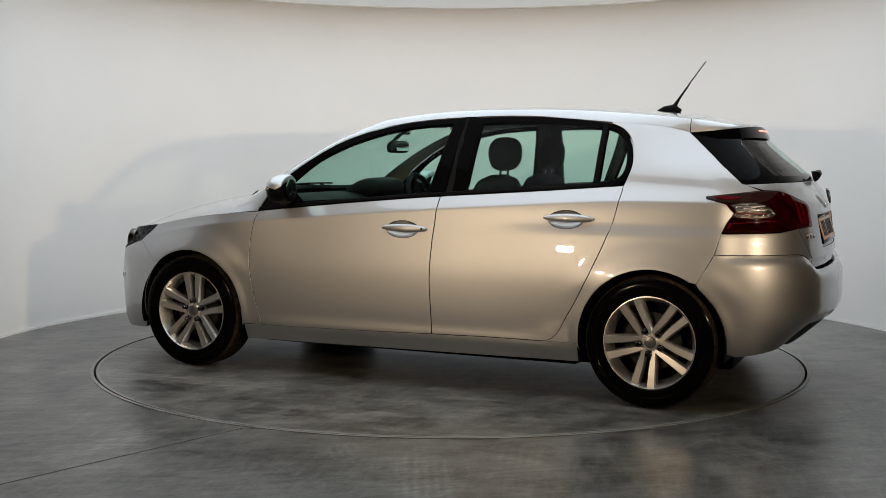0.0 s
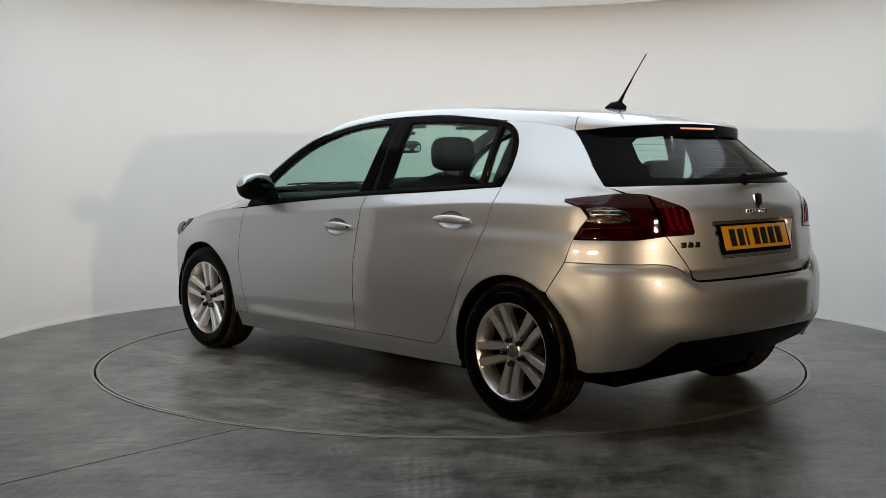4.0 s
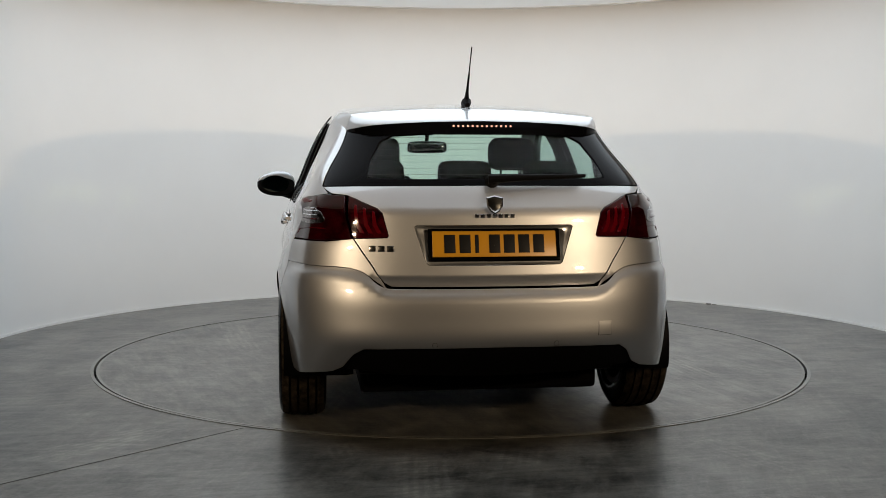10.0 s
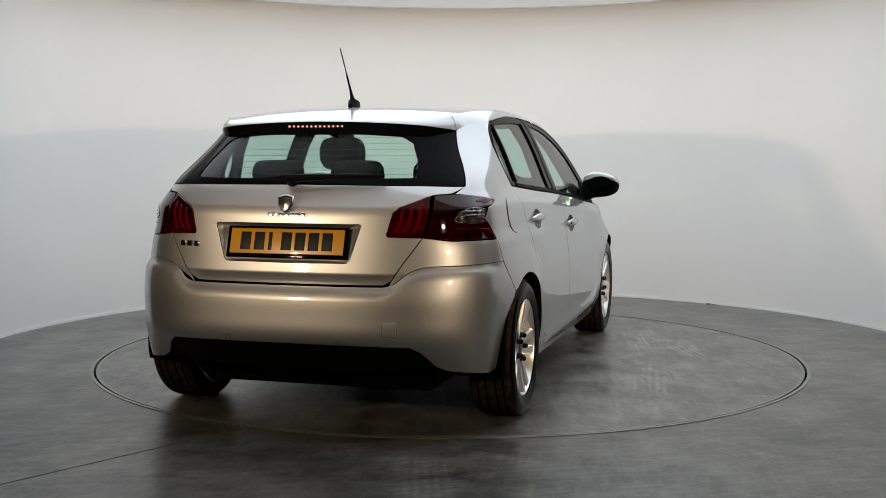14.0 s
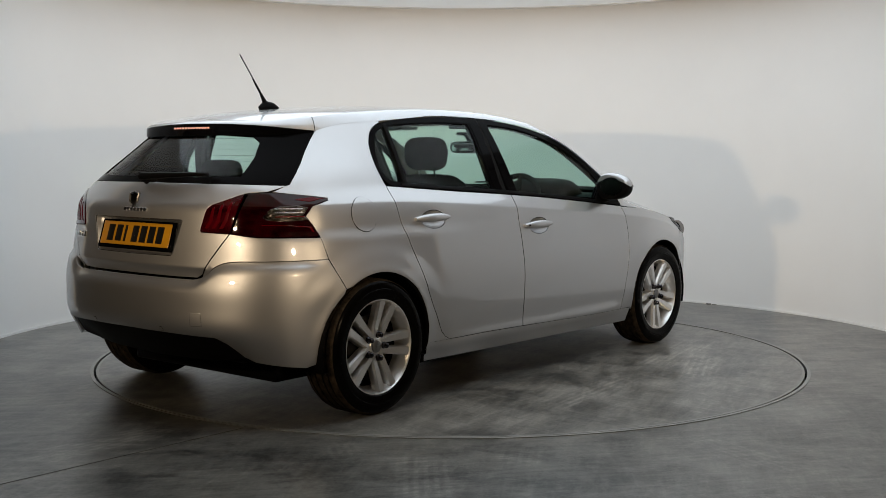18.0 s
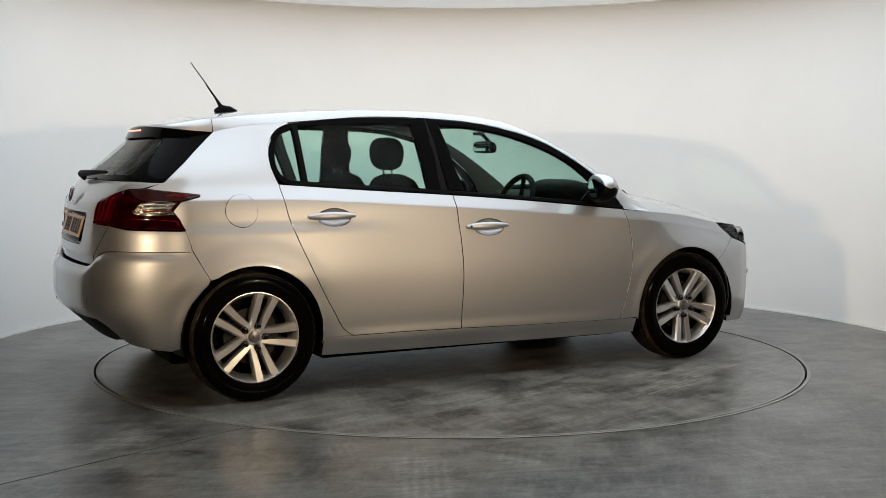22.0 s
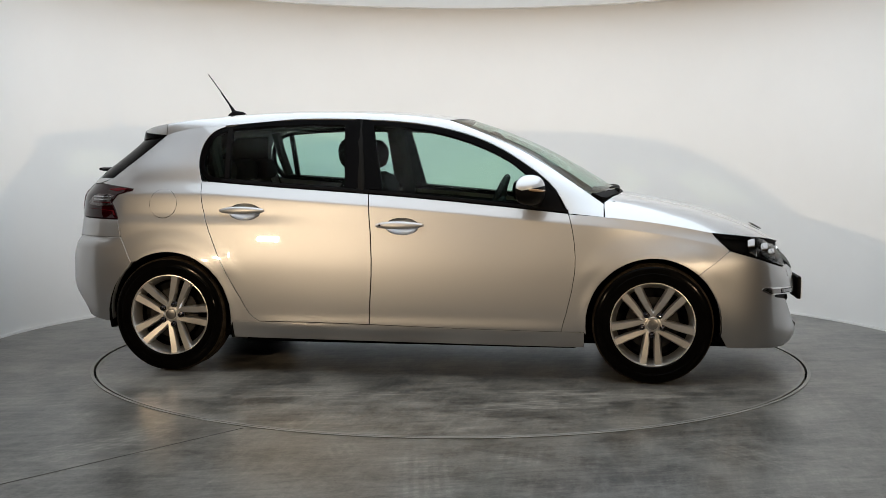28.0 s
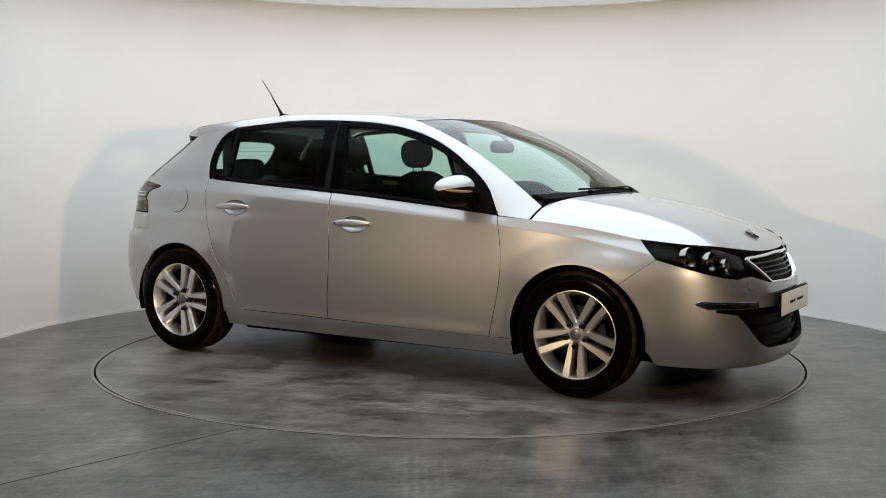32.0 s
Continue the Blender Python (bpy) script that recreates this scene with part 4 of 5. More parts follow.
lower = panel("lower_grille", whole_nose(mouth), BLACK, car, "black lower air intake", off=-0.05, gap=-0.035)
for k in range(3):
    z0 = 0.285 + 0.052 * k
    w = 0.36 + 0.045 * k
    panel("grille_bar", whole_nose(nose([(0, z0 + 0.016), (w, z0 + 0.018), (w, z0), (0, z0 - 0.002)])), BLACK, lower, off=-0.035, depth=0.03, h=0.03)
grl = nose([(0, 0.553), (0.235, 0.560), (0.262, 0.572), (0.372, 0.676), (0.365, 0.690), (0, 0.700)])
grl_in = nose([(0, 0.563), (0.228, 0.569), (0.250, 0.579), (0.349, 0.671), (0.342, 0.680), (0, 0.690)])
grille = panel("grille", whole_nose(grl_in), BLACK, car, "black slatted grille in a chrome frame", off=-0.035, gap=-0.01)
panel("grille_frame", whole_nose(grl), CHROME, grille, "bright chrome grille frame", holes=[whole_nose(grl_in)], off=0.004, h=0.02, depth=0.03, gap=0.0)
for k in range(4):
    z0 = 0.586 + 0.0235 * k
    w = 0.246 + 0.026 * k
    panel("grille_slat", whole_nose(nose([(0, z0 + 0.011), (w + 0.008, z0 + 0.012), (w, z0), (0, z0 - 0.001)])), SLAT, grille, off=-0.010, depth=0.02, h=0.03, lip=0.003)
for m in (False, True):
    lamp = panel("headlamp", lamp_f, GLOSS, car, "headlamp with a clear cover and black housing", mirror=m, gap=0.001, off=0.001, h=0.03, holes=[flank([(1.64, 0.762), (1.69, 0.712)]) + nose([(0.715, 0.655), (0.62, 0.628), (0.53, 0.614), (0.485, 0.620), (0.455, 0.645), (0.47, 0.690), (0.56, 0.715), (0.66, 0.738), (0.74, 0.752)])])
    panel("housing", lamp_f, BLACK, lamp, mirror=m, gap=0.006, off=-0.055, h=0.04)
    cv = panel("cover", lamp_f, LENS, lamp, "clear headlamp cover", mirror=m, gap=0.001, off=0.004, h=0.03, depth=0.003)
    for yy, zz, rr in ((0.715, 0.703, 0.052), (0.625, 0.682, 0.048), (0.540, 0.658, 0.036)):
        s0 = np.array([on_nose(yy, zz)])
        z1 = np.array([zz])
        p, n = skin(s0, z1)[0], normals_of(skin, -1, s0, z1)[0]
        d = Vector((n[0] + 0.9, n[1] * 0.5, n[2] * 0.3)).normalized()
        if m:
            p, d = p * (1, -1, 1), Vector((d.x, -d.y, d.z))
        mt = Matrix.Translation(Vector(p) - d * 0.012) @ d.to_track_quat("Z", "Y").to_matrix().to_4x4()
        bm = lathe([(rr, 0.0), (rr * 1.02, -0.004), (rr * 0.92, -0.006), (rr * 0.75, -0.022), (rr * 0.4, -0.034), (0.004, -0.036)], 28, "z")
        bmesh.ops.transform(bm, matrix=mt, verts=bm.verts)
        part("reflector", bm, LAMP_CHROME, lamp, "chrome reflector bowl")
        bm = bmesh.new()
        bmesh.ops.create_uvsphere(bm, u_segments=16, v_segments=10, radius=rr * 0.42, matrix=mt @ Matrix.Translation((0, 0, -0.02)))
        part("bulb", bm, CLEAR, lamp)
        bm = lathe([(rr * 0.98, -0.012), (rr * 1.03, 0.003), (rr * 1.08, 0.004), (rr * 1.10, -0.002), (rr * 1.06, -0.03)], 28, "z")
        bmesh.ops.transform(bm, matrix=mt, verts=bm.verts)
        part("bezel", bm, LAMP_CHROME, lamp, "dark chrome bezel ring")
    dl = panel("bumper_lamp", drl, CHROME, car, "chrome-edged daytime light strip", mirror=m, off=0.003, h=0.02, depth=0.02)
    panel("lamp_slot", nose([(0.40, 0.474), (0.60, 0.488), (0.720, 0.497), (0.732, 0.487), (0.695, 0.464), (0.55, 0.454), (0.40, 0.447)]), GLOSS, dl, mirror=m, off=0.0045, h=0.02, depth=0.006)
    panel("chrome_wedge", nose([(0.615, 0.484), (0.715, 0.493), (0.727, 0.487), (0.690, 0.467), (0.615, 0.462)]), LAMP_CHROME, dl, mirror=m, off=0.006, h=0.02, depth=0.004, gap=0.0, lip=0.002)
    panel("light_strip", nose([(0.42, 0.468), (0.600, 0.481), (0.600, 0.464), (0.42, 0.453)]), CLEAR, dl, mirror=m, off=0.006, h=0.02, depth=0.004, gap=0.0, lip=0.002)

# dark shell behind the seams, arch liners and underbody
shell = [(0.95, 0.23), (0.95, 0.80)] + [(0.85, 0.86)] + [(x, z - 0.02) for x, z in BELT[1:]] + [(-1.10, 1.0), (-0.98, 0.6), (-0.95, 0.23)]
for m in (False, True):
    panel("inner_shell", flank(shell), BLACK, car, mirror=m, off=-0.034, h=0.08)
for wx in (-WHEEL_X, WHEEL_X):
    for sgn in (1, -1):
        bm = bmesh.new()
        rows = []
        for yy, rr in ((0.862, 0.353), (0.60, 0.362), (0.56, 0.34), (0.56, 0.02)):
            rows.append([bm.verts.new((wx + rr * math.cos(radians(a)), sgn * yy, max(0.235, WHEEL_Z + rr * math.sin(radians(a))))) for a in range(-25, 206, 10)])
        for a, b in zip(rows, rows[1:]):
            for i in range(len(a) - 1):
                bm.faces.new((a[i], a[i + 1], b[i + 1], b[i]))
        part("arch_liner", bm, BLACK, car, "black wheel arch liner")
bm = bmesh.new()
box(bm, (0.06, 0, 0.22), (3.40, 1.06, 0.14), 0.02)
box(bm, (0, 0, 0.21), (1.84, 1.46, 0.11), 0.02)
box(bm, (-1.72, 0, 0.34), (0.25, 1.1, 0.14), 0.02)
part("underbody", bm, BLACK, car)
bm = bmesh.new()
box(bm, (1.72, 0, 0.195), (0.36, 1.08, 0.03), 0.01)
part("engine_undertray", bm, BLACK, car, "black undertray below the engine")
bm = bmesh.new()
box(bm, (-0.72, 0.05, 0.20), (0.62, 1.10, 0.12), 0.04)
part("fuel_tank", bm, BLACK, car, "black fuel tank under the rear seat")
bm = bmesh.new()
tube(bm, [(-1.24, -0.66, 0.27), (-1.10, -0.56, 0.25), (-1.08, 0.56, 0.25), (-1.24, 0.66, 0.27)], 0.06, 12)
part("rear_axle", bm, BLACK, car, "black rear axle beam between the wheels")
for sgn in (-1, 1):
    bm = bmesh.new()
    tube(bm, [(-1.38, sgn * 0.60, 0.24), (-1.40, sgn * 0.56, 0.52)], 0.045, 12)
    part("shock_absorber", bm, BLACK, car)
bm = bmesh.new()
box(bm, (-1.60, 0, 0.285), (0.42, 1.02, 0.03), 0.01)
part("boot_floor", bm, BLACK, car)


# ---- wheels ----
def spoke_bm(sign):
    """One of a pair of spokes along +x, its face towards +y."""
    bm = bmesh.new()
    prof = [(0.036, 0.013, 0.036, 0.070), (0.085, 0.0105, 0.045, 0.074), (0.14, 0.0125, 0.052, 0.081), (0.185, 0.0165, 0.059, 0.087), (0.2145, 0.0190, 0.064, 0.0905)]
    rows = []
    for u, a, b, y in prof:
        c = 0.006
        pts = [(u, y - 0.040, b + 0.003), (u, y - 0.012, b), (u, y, b - c), (u, y - 0.002, a + c * 0.7), (u, y - 0.016, a - 0.001), (u, y - 0.040, a - 0.002)]
        rows.append([bm.verts.new((p[0], p[1], sign * p[2])) for p in pts])
    for r, q in zip(rows, rows[1:]):
        for k in range(6):
            bm.faces.new((r[k], r[(k + 1) % 6], q[(k + 1) % 6], q[k]))
    bm.faces.new(rows[0])
    bm.faces.new(rows[-1])
    return bm


def tread_profile():
    p = [(0.304, -0.0925), (0.309, -0.086)]
    for y in (-0.058, -0.022, 0.022, 0.058):
        p += [(0.3145, y - 0.0052), (0.3055, y - 0.0045), (0.3055, y + 0.0045), (0.3145, y + 0.0052)]
    return p + [(0.309, 0.086), (0.304, 0.0925)]


SIDE_WALL = [(0.304, 0.0925), (0.296, 0.098), (0.286, 0.1025), (0.27, 0.104), (0.268, 0.1055), (0.262, 0.1055), (0.260, 0.104), (0.25, 0.1035), (0.236, 0.100), (0.226, 0.0985), (0.221, 0.094), (0.216, 0.08)]


def wheel(wx, sgn, turn):
    ob = part("wheel", lathe([(0.214, 0.078), (0.2215, 0.087), (0.2205, 0.094), (0.2165, 0.0945), (0.213, 0.089), (0.207, 0.072), (0.196, 0.045), (0.188, 0.015)], 72), ALLOY, car, "twin five-spoke alloy wheel with a black tyre", angle=50)
    ob.matrix_basis = pose(wx, sgn * 0.779, 0.3135, 0, 0, 0 if sgn > 0 else 180) @ pose(0, 0, 0, 0, turn, 0)
    tyre = part("tyre", lathe(SIDE_WALL, 96), RUBBER, ob, "black tyre with four tread grooves", angle=28)
    part("inner_wall", lathe([(0.208, -0.086), (0.225, -0.098), (0.27, -0.104), (0.296, -0.098), (0.304, -0.0925)], 72), RUBBER, tyre)
    part("tread", lathe(tread_profile(), 96), TREAD, tyre, "ribbed tread with warm lamplight in its brown colour", angle=28)
    part("hub", lathe([(0.001, 0.070), (0.034, 0.070), (0.038, 0.067), (0.060, 0.064), (0.066, 0.056), (0.066, 0.03), (0.001, 0.03)], 40), ALLOY, ob)
    part("centre_cap", lathe([(0.001, 0.0785), (0.022, 0.0785), (0.0275, 0.0765), (0.029, 0.070)], 32), STEEL, ob, "round silver centre cap")
    bm = bmesh.new()
    box(bm, (0, 0.080, 0.004), (0.016, 0.002, 0.004), 0.0008, pose(0, 0, 0, 0, 35, 0))
    box(bm, (0, 0.080, -0.004), (0.014, 0.002, 0.004), 0.0008, pose(0, 0, 0, 0, -40, 0))
    part("cap_emblem", bm, STEEL, ob)
    part("brake_disc", lathe([(0.05, 0.02), (0.138, 0.02), (0.138, 0.0), (0.05, 0.0)], 40), DISC_STEEL, ob, "dull steel brake disc")
    part("rim_inside", lathe([(0.188, 0.015), (0.186, 0.0), (0.183, -0.085), (0.21, -0.09)], 72), BLACK, ob, "dark inside of the rim")
    part("barrel", lathe([(0.001, -0.03), (0.18, -0.03), (0.184, -0.02)], 40), BLACK, ob)
    for k in range(5):
        q = pose(0, 0, 0, 0, 72 * k, 0)
        for sign in (1, -1):
            if "spoke%d" % sign not in MADE:
                o = part("spoke", spoke_bm(sign), ALLOY, ob, angle=20)
                MADE["spoke%d" % sign] = o.data
            else:
                o = under("spoke", MADE["spoke%d" % sign], ob)
            o.matrix_basis = q
        if "bolt" not in MADE:
            bm = lathe([(0.001, 0.0945), (0.007, 0.093), (0.0115, 0.089), (0.0128, 0.084), (0.0128, 0.070), (0.0165, 0.066), (0.0165, 0.060)], 6 * 3)
            o = part("bolt", bm, BOLT, ob, "dark chrome wheel bolt")
            MADE["bolt"] = o.data
        else:
            o = under("bolt", MADE["bolt"], ob, "dark chrome wheel bolt")
        o.matrix_basis = q @ pose(0.0565, 0.002, 0)
    return ob


MADE = {}
wheel(WHEEL_X, -1, 88)
wheel(-WHEEL_X, -1, -37)
wheel(WHEEL_X, 1, 52.5)
wheel(-WHEEL_X, 1, 10)

# aerial on the roof
bm = bmesh.new()
tube(bm, [(-1.19, 0, 1.43), (-1.215, 0, 1.46), (-1.24, 0, 1.50), (-1.29, 0, 1.57)], [0.018, 0.011, 0.006, 0.0045])
tube(bm, [(-1.12, 0, 1.428), (-1.16, 0, 1.436), (-1.21, 0, 1.440), (-1.245, 0, 1.425)], [0.006, 0.020, 0.024, 0.012], 10)
tube(bm, [(-1.28, 0, 1.56), (-1.372, 0, 1.684)], 0.0028)
part("aerial", bm, BLACK, car, "black whip aerial")


# ---- outside fittings ----
def mirror_shell(m, cap):
    """Door mirror housing: an egg shape cut flat towards the rear."""
    bm = bmesh.new()
    nu, nv = 28, 18
    c, r = Vector((0.665, 0.928, 1.012)), (0.080, 0.116, 0.078)
    grid = []
    for i in range(nu):
        row = []
        for j in range(nv + 1):
            a, b = 2 * math.pi * i / nu, math.pi * j / nv - math.pi / 2
            ca, sa, cb, sb = math.cos(a), math.sin(a), math.cos(b), math.sin(b)
            pw = lambda v, e: math.copysign(abs(v) ** e, v)
            x, y, z = pw(cb, 0.75) * pw(ca, 0.85), pw(sb, 0.85), pw(cb, 0.75) * pw(sa, 0.85)
            z *= 1.0 - 0.22 * y if z > 0 else 1.0 - 0.10 * y
            z += 0.10 * (y < 0) * y
            x = max(x - 0.12 * y * y, -0.55)
            p = Vector((c.x + r[0] * x - 0.020 * y, c.y + r[1] * y, c.z + r[2] * z))
            row.append(bm.verts.new((p.x, -p.y if m else p.y, p.z)))
        grid.append(row)
    for i in range(nu):
        for j in range(nv):
            q = [grid[i][j], grid[(i + 1) % nu][j], grid[(i + 1) % nu][j + 1], grid[i][j + 1]]
            if (1 <= i <= 11) == cap:
                bm.faces.new(q)
    bmesh.ops.delete(bm, geom=[v for v in bm.verts if not v.link_faces], context="VERTS")
    bmesh.ops.remove_doubles(bm, verts=bm.verts, dist=1e-4)
    return bm


for m in (False, True):
    f = -1 if m else 1
    mir = part("door_mirror", mirror_shell(m, False), BLACK, car, "door mirror with a silver cap and black base", angle=50)
    part("mirror_cap", mirror_shell(m, True), PAINT, mir, "silver painted mirror cap", angle=50)
    bm = bmesh.new()
    bmesh.ops.create_circle(bm, cap_ends=True, segments=32, radius=1.0, matrix=Matrix.Translation((0.604, f * 0.932, 1.012)) @ Euler((0, 0, f * radians(13))).to_matrix().to_4x4() @ Euler((0, radians(90), 0)).to_matrix().to_4x4() @ Matrix.Diagonal((0.052, 0.084, 1, 1)))
    part("mirror_glass", bm, MIRROR, mir, "mirror glass")
    bm = bmesh.new()
    tube(bm, [(0.742, f * 0.865, 1.008), (0.744, f * 0.93, 1.008), (0.728, f * 0.985, 1.010), (0.700, f * 1.022, 1.014), (0.672, f * 1.036, 1.016)], [0.004, 0.007, 0.008, 0.007, 0.004], 8)
    part("indicator_strip", bm, STRIP, mir, "amber-grey indicator strip")
    bm = bmesh.new()
    tube(bm, [(0.70, f * 0.80, 0.945), (0.695, f * 0.845, 0.945), (0.685, f * 0.885, 0.965)], [0.034, 0.030, 0.034], 12)
    part("mirror_arm", bm, BLACK, mir)
    # black triangle at the foot of the screen pillar
    panel("mirror_base", flank([(0.855, 0.893), (0.80, 1.0), (0.715, 1.03), (0.62, 0.952), (0.62, 0.918)]), BLACK, car, "black mirror mounting triangle", mirror=m, off=0.002, depth=0.01)
    # seal along the foot of the windows
    panel("waist_seal", flank([(x, z + 0.004) for x, z in BELT] + [(x, z + 0.020) for x, z in BELT[::-1]]), BLACK, car, "black rubber waist seal", mirror=m, off=0.003, depth=0.01, gap=0.0, lip=0.003, h=0.06)
    panel("b_post_cover", flank([(-0.135, 1.0), (-0.21, 1.365), (-0.278, 1.368), (-0.222, 1.006)]), GLOSS, car, "gloss black door post cover", mirror=m, off=0.001, depth=0.008)
    panel("b_post_cover", flank([(-0.232, 1.007), (-0.287, 1.368), (-0.360, 1.366), (-0.335, 1.012)]), GLOSS, car, "gloss black door post cover", mirror=m, off=0.0, depth=0.008)
    panel("quarter_bar", flank([(-0.995, 1.06), (-1.008, 1.345), (-1.036, 1.342), (-1.025, 1.06)]), BLACK, car, "black quarter window bar", mirror=m, off=0.001, depth=0.008)
    # sill line and mud flap edge of the underside
    bm = bmesh.new()
    box(bm, (-0.962, f * 0.79, 0.225), (0.012, 0.10, 0.07), 0.004)
    part("splash_guard", bm, BLACK, car)

# cowl, wipers and bonnet emblem
cowl = [(1.162, 0), (1.152, 0.2), (1.122, 0.4), (1.075, 0.58), (1.042, 0.652), (0.985, 0.680), (1.02, 0.6), (1.085, 0.4), (1.12, 0.2), (1.132, 0)]
panel("cowl", across(cowl), BLACK, car, "black plastic scuttle below the windscreen", surf=lambda x, y: screen(x, y) + np.stack([0 * np.atleast_1d(x), 0 * np.atleast_1d(x), 0.010 + 0 * np.atleast_1d(x)], 1), sgn=1, off=0.0)
bm = bmesh.new()
for y0, y1 in ((0.30, -0.34), (-0.28, 0.42)):
    pts = []
    for k in range(9):
        y = y0 + (y1 - y0) * k / 8
        x = 1.150 - 0.30 * y * y - 0.030 * (k / 8)
        z = float(screen(np.array([x]), np.array([y]))[0][2]) + 0.012 + 0.006 * math.sin(math.pi * k / 8)
        pts.append((x, y, z))
    tube(bm, pts, 0.0055, 6)
    bmesh.ops.create_uvsphere(bm, u_segments=10, v_segments=6, radius=0.017, matrix=Matrix.Translation(pts[0]))
part("windscreen_wiper", bm, BLACK, car, "black windscreen wipers")


def emblem(m, size, parent, label):
    """A plain chrome shield."""
    out = [(-0.5, 0.42), (0.0, 0.55), (0.5, 0.42), (0.46, -0.10), (0.26, -0.42), (0.0, -0.58), (-0.26, -0.42), (-0.46, -0.10)]
    bm = bmesh.new()
    rows = [[bm.verts.new((x * size * k, y, z * size * k)) for x, z in out] for k, y in ((1.0, 0.0), (1.0, -0.006), (0.86, -0.010), (0.70, -0.006), (0.2, -0.009))]
    for p, q in zip(rows, rows[1:]):
        for k in range(8):
            bm.faces.new((p[k], p[(k + 1) % 8], q[(k + 1) % 8], q[k]))
    bm.faces.new(rows[-1])
    bmesh.ops.transform(bm, matrix=m, verts=bm.verts)
    return part("emblem", bm, BADGE, parent, label)


emblem(pose(-2.003, 0.0, 0.990, 0, 0, -90) @ pose(0, 0, 0, -14, 0, 0), 0.070, car, "chrome emblem on the tailgate")
emblem(pose(1.925, 0.0, 0.781, 0, 0, 90) @ pose(0, 0, 0, -62, 0, 0), 0.07, car, "chrome emblem on the bonnet")


def tail_bars(name, spots, w, h, label):
    """Raised chrome bars in place of lettering on the tailgate."""
    for y, z in spots:
        s = np.array([on_tail(abs(y), z)])
        p = skin(s, np.array([z]))[0] * (1, 1 if y > 0 else -1, 1)
        n = normals_of(skin, -1, s, np.array([z]))[0] * (1, 1 if y > 0 else -1, 1)
        mt = Matrix.Translation(Vector(p)) @ Vector(n).to_track_quat("Y", "Z").to_matrix().to_4x4()
        bm = bmesh.new()
        box(bm, (0, 0.002, 0), (w, 0.006, h), 0.002, mt)
        part(name, bm, BADGE if name == "model_bar" else CHROME, car, label)


tail_bars("letter_bar", [(0.073 - 0.0245 * k, 0.944) for k in range(7)], 0.018, 0.017, "chrome letter bar on the tailgate")
tail_bars("model_bar", [(0.497 - 0.036 * k, 0.812) for k in range(3)], 0.028, 0.024, "chrome model badge bar")

# number plates
PLATE_M = pose(-1.997, 0, 0.826, 0, 0, -90) @ pose(0, 0, 0, -17, 0, 0)
bm = bmesh.new()
box(bm, (0, 0, 0), (0.545, 0.012, 0.136), 0.005)
bmesh.ops.transform(bm, matrix=PLATE_M, verts=bm.verts)
plate = part("number_plate", bm, GLOSS, car, "yellow rear number plate in a black surround")
bm = bmesh.new()
box(bm, (0, -0.006, 0.003), (0.512, 0.006, 0.108), 0.002)
bmesh.ops.transform(bm, matrix=PLATE_M, verts=bm.verts)
part("plate_face", bm, YELLOW, plate, "yellow reflective plate")
for k, x in enumerate((-0.185, -0.122, -0.073, 0.0, 0.061, 0.122, 0.183)):
    bm = bmesh.new()
    box(bm, (x, -0.0095, 0.003), (0.016 if k == 2 else 0.046, 0.002, 0.077), 0.0008)
    bmesh.ops.transform(bm, matrix=PLATE_M, verts=bm.verts)
    part("plate_bar", bm, INK, plate, "plain black bar")
FRONT_M = pose(2.153, 0, 0.452, 0, 0, 90)
bm = bmesh.new()
box(bm, (0, 0.010, 0), (0.53, 0.022, 0.125), 0.005)
bmesh.ops.transform(bm, matrix=FRONT_M, verts=bm.verts)
plate = part("front_plate", bm, BLACK, car, "white front plate in a black holder")
bm = bmesh.new()
box(bm, (0, -0.003, 0.0), (0.518, 0.006, 0.112), 0.002)
bmesh.ops.transform(bm, matrix=FRONT_M, verts=bm.verts)
part("plate_face", bm, WHITE, plate, "plain white plate")
for x, w in ((-0.06, 0.10), (0.09, 0.12)):
    bm = bmesh.new()
    box(bm, (x, -0.0065, 0.0), (w, 0.002, 0.014), 0.0008)
    bmesh.ops.transform(bm, matrix=FRONT_M, verts=bm.verts)
    part("plate_bar", bm, INK, plate, "plain dark bar")

# high brake light, rear wiper, parking sensors, towing cover
for k in range(13):
    bm = bmesh.new()
    y = 0.125 - 0.25 * k / 12
    bmesh.ops.create_uvsphere(bm, u_segments=10, v_segments=6, radius=0.0046, matrix=Matrix.Translation((-1.676, y, 1.317)))
    part("brake_light", bm, LED_RED, car, "small lit brake light")
bm = bmesh.new()
tube(bm, [(-1.930, 0.0, 1.085), (-1.952, 0.0, 1.092)], [0.030, 0.022], 14)
tube(bm, [(-1.950, 0.02, 1.092), (-1.946, -0.10, 1.098), (-1.928, -0.30, 1.104), (-1.905, -0.40, 1.106)], [0.020, 0.016, 0.011, 0.008], 8)
part("rear_wiper", bm, BLACK, car, "black rear window wiper")


def tail_disc(name, y, z, r, material, label, square=False):
    loop = tail([(abs(y) + r * math.cos(2 * math.pi * i / 20), z + r * math.sin(2 * math.pi * i / 20)) for i in range(20)])
    if square:
        loop = tail([(abs(y) - r, z - r), (abs(y) + r, z - r), (abs(y) + r, z + r), (abs(y) - r, z + r)])
    panel(name + "_gap", loop, BLACK, car, mirror=y < 0, off=0.0004, gap=0.0, lip=0.0003, depth=0.002, h=0.02)
    panel(name, loop, material, car, label, mirror=y < 0, off=0.0016, gap=0.0014, lip=0.001, depth=0.002, h=0.02)


